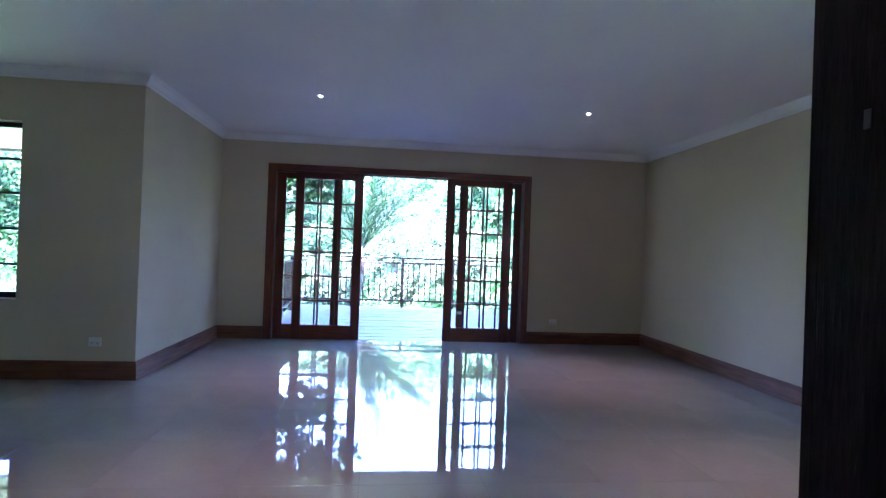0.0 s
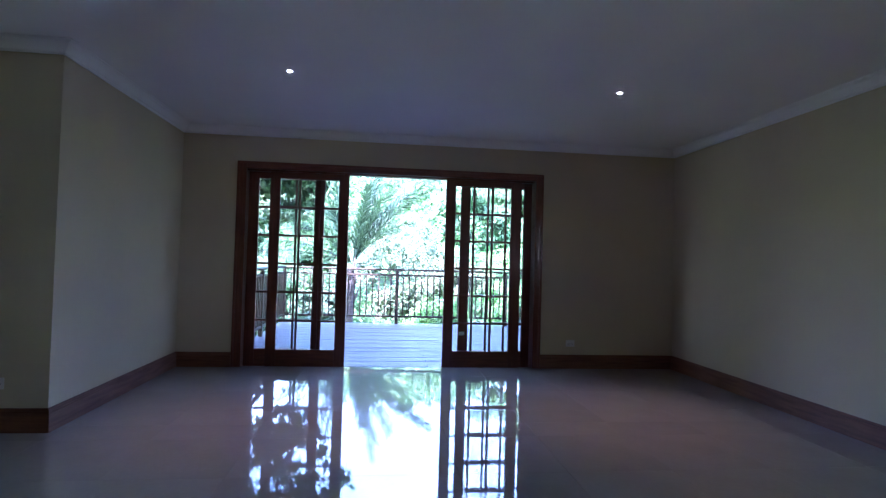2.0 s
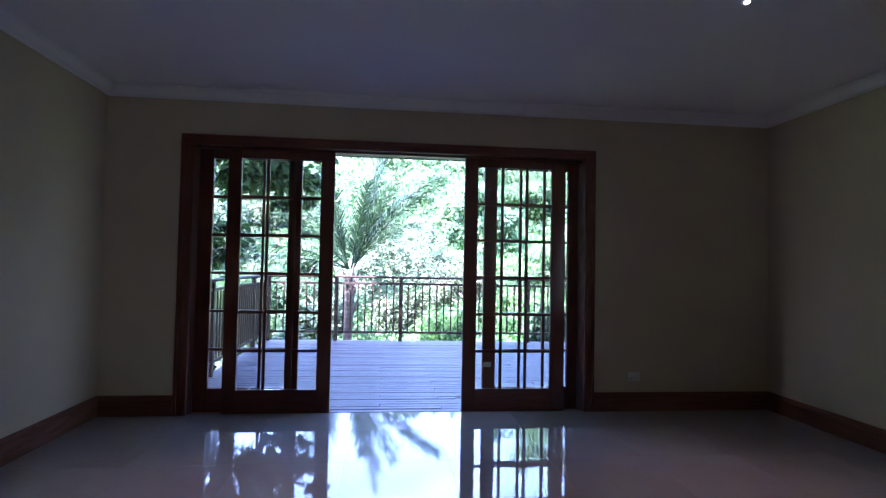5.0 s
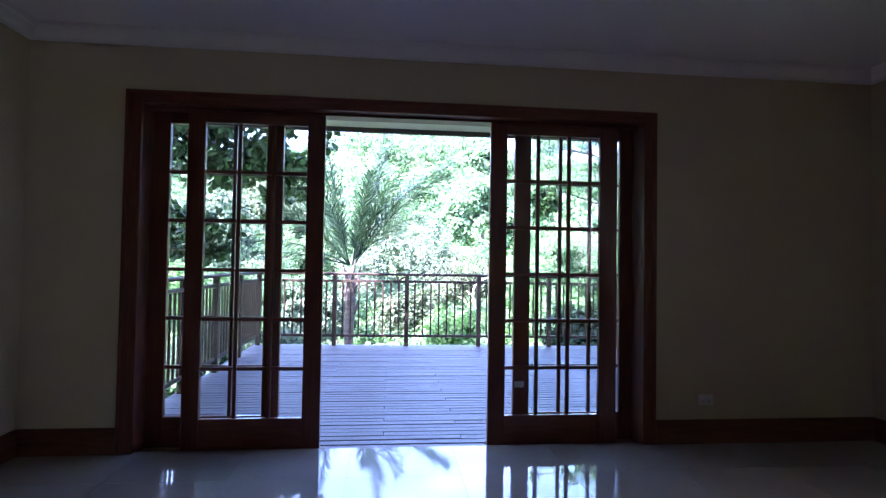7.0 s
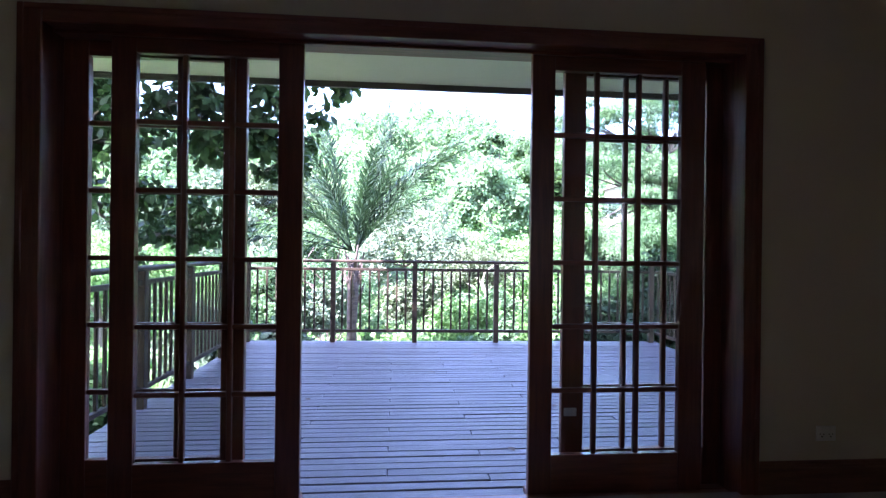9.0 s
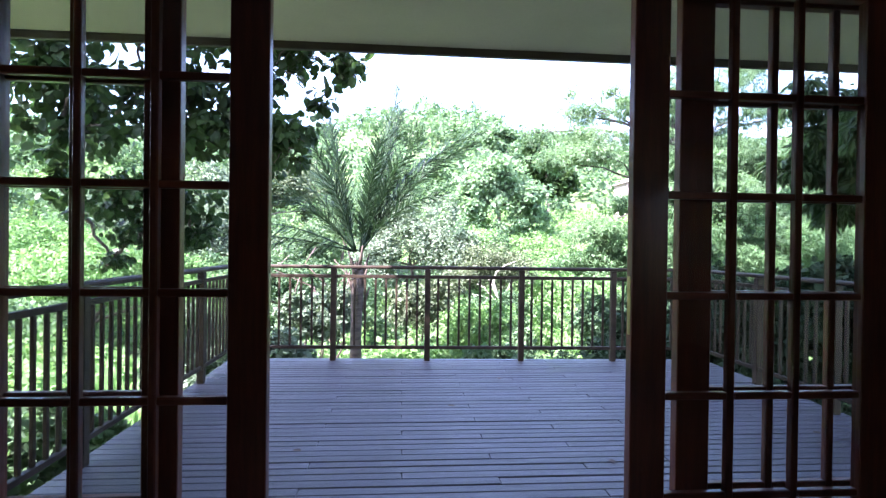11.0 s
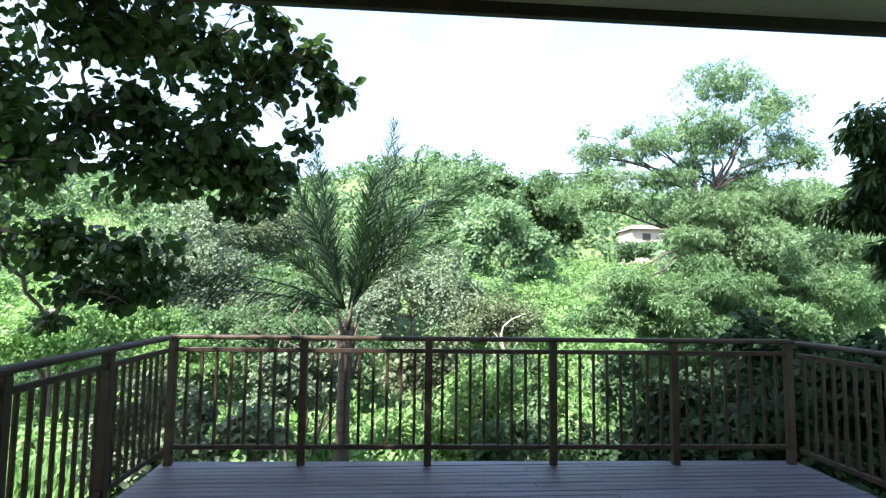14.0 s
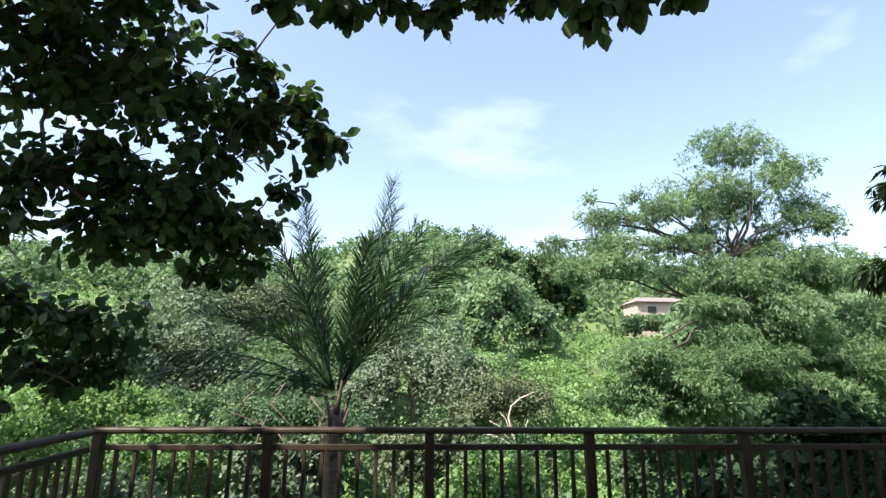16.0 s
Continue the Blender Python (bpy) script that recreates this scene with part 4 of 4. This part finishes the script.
tree("far_tree", "rounded light green tree on the slope", "tree", (8.7, 49.5), [(8.3, 50, 6.5, 3.5, 3, 2.7), (10.6, 49.5, 5.1, 2.6, 2.5, 2.0), (6.0, 49.5, 5.0, 2.4, 2.4, 2.2)], 15000, 0.3, LEAF_FEATHER, 0.25, group="far trees", wild=0.6)
for lab, base, blobs, n, s, m in (
        ("grey-green bushy tree below the hill", (-9.4, 33.5), [(-9.37, 33.51, 2.6, 3.0, 2.4, 2.6), (-7.2, 33, 1.2, 2.2, 2, 2), (-11.6, 31.5, 2.2, 2.8, 2, 2)], 17000, 0.2, LEAF_GREY),
        ("olive tree with dry twigs", (-8.3, 37.5), [(-8.26, 37.51, 4.6, 2.9, 2, 1.9), (-5.5, 38, 4.0, 2.4, 2, 1.8), (-3.2, 37, 3.2, 2.2, 2, 1.8)], 13000, 0.22, LEAF_DRY),
        ("green tree behind the palm", (-2.6, 35.0), [(-2.6, 35, 2.6, 2.6, 2, 2.2), (-0.2, 36, 3.4, 2.4, 2, 2.0), (-4.6, 33, 1.2, 2, 2, 1.6)], 15000, 0.2, LEAF_MID),
        ("pale green tree behind the palm", (1.0, 31.5), [(0.97, 31.5, 1.96, 2.2, 2, 1.9), (2.81, 29.5, 1.3, 1.4, 1.6, 2.0), (-0.6, 30.5, 0.6, 1.6, 1.6, 1.4)], 15000, 0.17, LEAF_GREY),
        ("dry olive bush with a bare pale stem", (4.8, 27.8), [(4.75, 27.8, 0.3, 1.5, 1.3, 1.2), (3.4, 28.4, 0.4, 1.2, 1.2, 1.2)], 9000, 0.13, LEAF_DRY),
        ("bright green tree at the garden's edge", (-8.5, 22.5), [(-8.51, 22.5, 0.2, 2.0, 1.6, 1.1), (-7.95, 25.5, 0.4, 1.8, 1.6, 1.2), (-10.6, 24, 0.9, 2.2, 1.8, 1.4), (-6.2, 24, -0.4, 1.5, 1.3, 0.9)], 17000, 0.15, LEAF_BRIGHT),
        ("mixed green bush beyond the palm", (-3.3, 24.5), [(-3.28, 24.5, -0.2, 1.6, 1.3, 1.1), (-1.5, 25.5, -0.2, 1.5, 1.3, 1.1), (-5, 26, 0.3, 1.6, 1.3, 1.2)], 15000, 0.14, LEAF_MID),
        ("green bush behind the feathery tree", (15, 26.5), [(15, 26.5, 2.0, 2.6, 2, 2.2), (11, 26, 0.6, 2, 1.6, 1.5)], 9000, 0.17, LEAF_FEATHER),
        ("leafy green tree beside the wing window", (-7.9, 12.6), [(-7.7, 12.4, 1.9, 1.8, 1.4, 1.6), (-6.2, 11.6, 1.2, 1.3, 1.1, 1.2), (-8.6, 11.8, 3.0, 1.5, 1.3, 1.1)], 8000, 0.16, LEAF_MID),
        ("tall green tree on the slope", (26, 45), [(26, 45, 6.0, 4, 3, 3), (31, 46, 6.5, 4, 3, 3.2), (21, 44, 3.6, 3.2, 3, 2.2)], 14000, 0.35, LEAF_FEATHER)):
    tree("garden_tree", lab, "tree", base, blobs, int(n * 2.0), s * 0.66, m, 0.12, group="garden trees", split=11)
stem = thing("dead_tree", "bare pale crooked stem rising from the bush", "dead tree", (4.34, 26.2, float(land(np.array(4.34), np.array(26.2))) - 0.05))
limb(stem, "trunk", [stem.location, (4.3, 26.2, -1.0), (4.0, 26.2, 0.0), (4.1, 26.2, 0.35), (4.4, 26.2, 0.6), (4.85, 26.2, 0.78)], 0.05, 0.02, PALE_BARK)
for k, (dx, dz) in enumerate(((-0.9, 0.9), (-0.55, 1.15), (-1.1, 0.5), (0.35, 0.95))):
    limb(stem, "branch", bend((4.3, 26.2, -1.0), (4.3 + dx, 26.3, -1.0 + dz), 0.1, 4), 0.03, 0.01, PALE_BARK, 5)

# Shade beside the deck is put into the leaf colour of these shrubs.
for x, y, z, r, lab in ((5.3, 14.3, -0.4, 1.15, "dense shrub beside the deck corner, leaves darkened for shade"), (6.6, 14.3, -0.1, 1.25, "dense shrub with deep shade in its leaf colour"), (4.4, 15.4, -0.7, 1.0, "dense shrub beside the deck corner, leaves darkened for shade"), (6.1, 15.6, -0.1, 1.2, "dense shrub with deep shade in its leaf colour"), (8.0, 14.0, 0.1, 1.4, "tall shrub by the railing, leaves darkened for shade"), (4.9, 13.6, -0.9, 0.8, "low shrub by the railing, leaves darkened for shade"), (7.4, 12.4, -0.5, 1.2, "shrub beside the deck's side, leaves darkened for shade"), (7.6, 10.6, -0.6, 1.2, "shrub beside the deck's side, leaves darkened for shade")):
    bush(lab, [(x, y, z, r, r * 0.8, r * 0.95), (x + 0.4, y + 0.3, z + 0.4, r * 0.7, r * 0.7, r * 0.6)], 8500, 0.12, LEAF_SHADED)
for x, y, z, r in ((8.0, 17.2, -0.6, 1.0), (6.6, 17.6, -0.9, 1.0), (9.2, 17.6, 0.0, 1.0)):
    bush("leafy shrub under a tree, leaves darkened for shade", [(x, y, z, r, r * 0.8, r * 0.8)], 4500, 0.12, LEAF_SHADED)
for x, y, z, r, m, lab in ((-1.6, 18.7, -0.5, 0.95, LEAF_GREY, "pale bush in front of dead branches"), (-3.4, 11.6, -1.1, 1.0, LEAF_MID, "mid green bush beside the deck"), (-3.3, 10.0, -1.2, 0.9, LEAF_GREY, "pale green bush beside the deck"), (2.5, 17.4, -1.2, 0.7, LEAF_MID, "mid green shrub in long grass"), (4.2, 25.0, -1.1, 1.25, LEAF_MID, "green bush around the dead stem"), (6.2, 21.6, -1.0, 1.2, LEAF_MID, "mid green bush under the feathery tree"), (-3.4, 16.6, -0.9, 1.0, LEAF_GREY, "pale-leaved bush beyond the railing"), (-2.2, 15.6, -1.0, 0.8, LEAF_GREY, "pale-leaved bush beyond the railing"), (2.3, 19.6, -0.9, 1.1, LEAF_BRIGHT, "bright green bush beyond the railing"), (1.2, 20.6, -0.4, 1.1, LEAF_DRY, "olive bush with dry twigs beyond the railing")):
    bush(lab, [(x, y, z, r, r * 0.8, r * 0.9), (x + 0.5, y + 0.3, z + 0.3, r * 0.6, r * 0.6, r * 0.6)], 6000, 0.1, m)

# low bushes just beyond the deck
for k in range(46):
    x, y = -7.5 + 18.5 * ((k * 0.618) % 1), 14.2 + 9.0 * ((k * 0.381 + 0.13) % 1)
    if abs(x + 0.43) < 0.8 and abs(y - 17.2) < 0.8:
        continue
    r = random.uniform(0.7, 1.25)
    g = float(land(np.array(x), np.array(y)))
    # Past this x the bushes get leaves painted darker, as shade.
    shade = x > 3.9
    m, lab = (LEAF_SHADED, "green bush, leaves darkened for shade") if shade else random.choice(((LEAF_BRIGHT, "bright green leafy bush in sun"), (LEAF_BRIGHT, "bright green leafy bush in sun"), (LEAF_BRIGHT, "bright green leafy bush in sun"), (LEAF_BRIGHT, "bright green leafy bush in sun"), (LEAF_GREY, "pale grey-green bush with fine leaves")))
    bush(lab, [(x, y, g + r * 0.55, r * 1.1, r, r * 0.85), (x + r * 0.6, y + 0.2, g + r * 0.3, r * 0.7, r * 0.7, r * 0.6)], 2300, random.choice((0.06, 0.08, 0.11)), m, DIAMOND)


def scatter(name, label, n, y0, y1, r0, r1, per, size, material, rise=0.45, spread=0.95, keep=None):
    """Overgrowth that covers a stretch of the slope: one object."""
    blobs = []
    while len(blobs) < n:
        y = y0 + (y1 - y0) * random.random()
        x = 2 + (random.random() * 2 - 1) * spread * (y - 5)
        if keep and not keep(x, y):
            continue
        r = random.uniform(r0, r1)
        blobs.append((x, y, float(land(np.array(x), np.array(y))) + r * rise, r * 1.2, r, r * 0.8))
    P_, A_, N_, S_ = blob_leaves(blobs, n * per, size, split=4)
    return tagged(new(name, leaf_mesh(name, P_, A_, N_, S_, DIAMOND, material)), label, "vegetation", kind="stuff")


scatter("undergrowth", "bright green creeper and undergrowth on the slope", 300, 19, 64, 0.7, 1.7, 300, 0.17, LEAF_BRIGHT, 0.3, keep=lambda x, y: y < 24 or abs(x - 0.3 * y) < 0.2 * y)
scatter("low_scrub", "mid green undergrowth in clumps on the slope", 260, 22, 60, 0.8, 1.9, 320, 0.16, LEAF_MID, 0.3, keep=lambda x, y: abs(x - 0.3 * y) > 0.15 * y)
scatter("scrub", "mixed green scrub on the slope", 220, 24, 70, 1.0, 2.4, 420, 0.18, LEAF_MID, 0.4, keep=lambda x, y: abs(x - 0.32 * y) > 0.14 * y)
scatter("slope_trees", "tree crowns on the slope below the hill", 130, 50, 85, 2.0, 3.6, 460, 0.33, LEAF_MID, 0.5, keep=lambda x, y: abs(x - 0.36 * y) > 0.12 * y)
scatter("hill_forest", "continuous green forest on the far hill", 520, 80, 172, 3.0, 5.5, 150, 0.75, LEAF_MID, 0.5)
scatter("hill_forest_pale", "paler crowns in the forest on the far hill", 160, 78, 170, 3.0, 5.0, 150, 0.75, LEAF_FEATHER, 0.65)


def carpet(name, label, n, y0, y1, size, high, material):
    """Low leafy cover lying over the slope."""
    y = y0 + (y1 - y0) * RNG.random(n) ** 1.3
    x = 2 + (RNG.random(n) * 2 - 1) * 0.98 * (y - 4)
    P_ = np.stack([x, y, land(x, y) + high * RNG.random(n) * (0.5 + 0.5 * np.sin(x * 1.7 + 0.6) * np.cos(y * 1.3)) + 0.02], -1)
    up = np.array([0, -0.25, 1.0]) + RNG.normal(size=(n, 3)) * 0.45
    tagged(new(name, leaf_mesh(name, P_, RNG.normal(size=(n, 3)), up, size * RNG.uniform(0.5, 1.4, n) * (0.6 + (y - y0) / (y1 - y0)), DIAMOND, material)), label, "vegetation", kind="stuff")


carpet("creeper", "bright creeper leaves covering the ground near the deck", 85000, 12.9, 34, 0.14, 0.5, LEAF_BRIGHT)
carpet("slope_cover", "leafy green cover on the far slope", 80000, 30, 85, 0.24, 0.9, LEAF_BRIGHT)

blades = 42000
gy_ = 13.0 + 9.0 * RNG.random(blades) ** 1.2
gx_ = -7.0 + 12.0 * RNG.random(blades)
tall = RNG.uniform(0.35, 0.9, blades) * (0.75 + 0.35 * np.sin(gx_ * 1.9) * np.cos(gy_ * 1.4))
tuft = np.stack([gx_, gy_, land(gx_, gy_) - 0.02], -1)
tagged(new("tall_grass", leaf_mesh("tall_grass", tuft, np.array([0, 0, 1.0]) + RNG.normal(size=(blades, 3)) * 0.3, np.array([-0.4, -0.6, 0.5]) + RNG.normal(size=(blades, 3)) * 0.4, tall, NARROW, LEAF_BRIGHT)), "tall bright green grass below the deck", "grass", kind="stuff")

# far house
hy = 69.5
far = thing("far_house", "low pinkish far house half hidden by trees", "house", (31.2, hy, float(land(np.array(31.2), np.array(hy))) - 0.1))
hz = 8.4 - far.location.z
part("wall", boxes((-3.2, 3.2, 0, 4, 0, hz + 0.9)), HOUSE_WALL, far)
hb = bmesh.new()
q = [hb.verts.new(p) for p in ((-3.5, -0.5, hz + 0.9), (3.5, -0.5, hz + 0.9), (3.5, 4.5, hz + 0.9), (-3.5, 4.5, hz + 0.9), (-2.3, 2, hz + 1.7), (2.3, 2, hz + 1.7))]
for f in ((0, 1, 5, 4), (2, 3, 4, 5), (1, 2, 5), (3, 0, 4), (3, 2, 1, 0)):
    hb.faces.new([q[i] for i in f])
part("roof", hb, mat("dull far roof", (0.19, 0.16, 0.145), 0.8), far)
part("window", boxes((-1.9, -0.9, -0.03, 0.03, hz - 0.4, hz + 0.4)), STEEL, far)
part("window", boxes((0.8, 1.8, -0.03, 0.03, hz - 0.4, hz + 0.4)), STEEL, far)

dead = thing("dead_branches", "bare reddish dead branches beside the palm", "dead branches", (-1.3, 19.6, float(land(np.array(-1.3), np.array(19.6))) - 0.03))
for a, b, c in ((0.1, 0.2, 3.6), (-0.7, 0.1, 3.2), (-0.3, -0.2, 3.9), (0.5, 0.1, 3.3), (-1.0, 0.2, 3.7), (-0.5, 0.3, 2.9)):
    limb(dead, "branch", bend(dead.location, (-1.3 + a, 19.6 + b, dead.location.z + c), 0.12, 6, 0.12), 0.03, 0.012, DEAD, 6)
fallen = [(0.9, 10.9), (1.9, 9.6), (2.6, 10.4), (0.35, 12.3), (3.3, 11.7), (-0.7, 11.2), (1.3, 8.7), (2.9, 9.2), (-0.2, 9.9), (1.55, 11.9), (3.7, 10.1)]
one = leaf_mesh("fallen_leaf", np.array([(0.0, 0, 0.004)]), np.array([(1.0, 0, 0.0)]), np.array([(0.0, 0, 1)]), np.array([0.07]), OVAL, DEAD)
for k, (x, y) in enumerate(fallen):
    o = tagged(new("fallen_leaf", one), "small dry brown leaf lying on deck", "leaf", "fallen leaves")
    o.location, o.rotation_euler = (x, y, DECK_Z + 0.001), (0, 0, k * 1.9)

# ---- pieces: deck boards and floor tiles ----
board_meshes = {}
y, k = DY0, 0
while y + 0.09 < DY1 + 0.03:
    cuts = [DX0] + [DX0 + c for c in ((2.1, 4.5), (3.3,), (1.5, 3.9), (2.7, 5.1))[k % 4]] + [DX1]
    for a, c in zip(cuts, cuts[1:]):
        key = round(c - a, 2)
        if key not in board_meshes:
            board_meshes[key] = mesh_of("board", boxes((0.001, c - a - 0.001, 0.002, 0.09, -0.028, 0), bevel=0.005), DECK)
        b = new("board", board_meshes[key])
        b.parent, b.location = deck, (a, y + random.uniform(-0.0015, 0.0015), DECK_Z - 0.0015 * random.random() * 2)
        b.rotation_euler = (random.uniform(-0.028, 0.028), random.uniform(-0.0008, 0.0008), random.uniform(-0.0006, 0.0006))
    y, k = y + 0.095, k + 1
edge = bmesh.new()
for z in (DECK_Z - 0.03, DECK_Z - 0.001):
    corners = [edge.verts.new((x, yy, z)) for x, yy in ((DX0, y + 0.004), (DX1, y + 0.004), (DX1, y + 0.012), (DX0, y + 0.2))]
    edge.faces.new(corners if z > DECK_Z - 0.01 else corners[::-1])
edge.verts.ensure_lookup_table()
for k in range(4):
    edge.faces.new([edge.verts[n] for n in (k, (k + 1) % 4, (k + 1) % 4 + 4, k + 4)])
part("edge_board", edge, DECK, deck, "tapered edge board")
# Dark sheet added to close the board gaps, standing for the shade below.
part("underlay", boxes((DX0 + 0.01, DX1 - 0.01, DY0, DY1 - 0.02, DECK_Z - 0.036, DECK_Z - 0.0315)), GUTTER, deck)
part("bearer", boxes(*[(x, x + 0.05, DY0, DY1, DECK_Z - 0.2, DECK_Z - 0.037) for x in (DX0 + 0.02, -0.1, 1.3, 2.7, DX1 - 0.07)]), GUTTER, deck)
part("support_post", boxes(*[(x, x + 0.1, 11.6, 11.7, -2.3, DECK_Z - 0.2) for x in (DX0 + 0.05, 1.3, DX1 - 0.2)]), RAILWOOD, deck)

floor = setting("floor", boxes((-6.2, 4.35, -2.7, 5.7, -0.06, -0.004), (-2.14, 4.35, 5.7, 7.816, -0.06, -0.004)), GROUT, "polished beige-grey porcelain floor tiles", "floor")
tile_meshes = {}
for i in range(-11, 8):
    for j in range(-13, 5):
        x0, y0 = TILE_X + i * PITCH, TILE_Y + j * PITCH
        for ax0, ax1, ay0, ay1 in ((-6.2, EAST + 0.02, -2.7, 5.6), (-2.05, EAST + 0.02, 5.6, 7.815)):
            a, b, c, d = max(x0, ax0), min(x0 + PITCH, ax1), max(y0, ay0), min(y0 + PITCH, ay1)
            if b - a < 0.03 or d - c < 0.03:
                continue
            key = (round(b - a, 3), round(d - c, 3))
            if key not in tile_meshes:
                tile_meshes[key] = mesh_of("tile", boxes((0.0008, key[0] - 0.0008, 0.0008, key[1] - 0.0008, -0.0035, 0)), TILE)
            t_ = new("tile", tile_meshes[key])
            t_.parent, t_.location = floor, (a, c, 0)
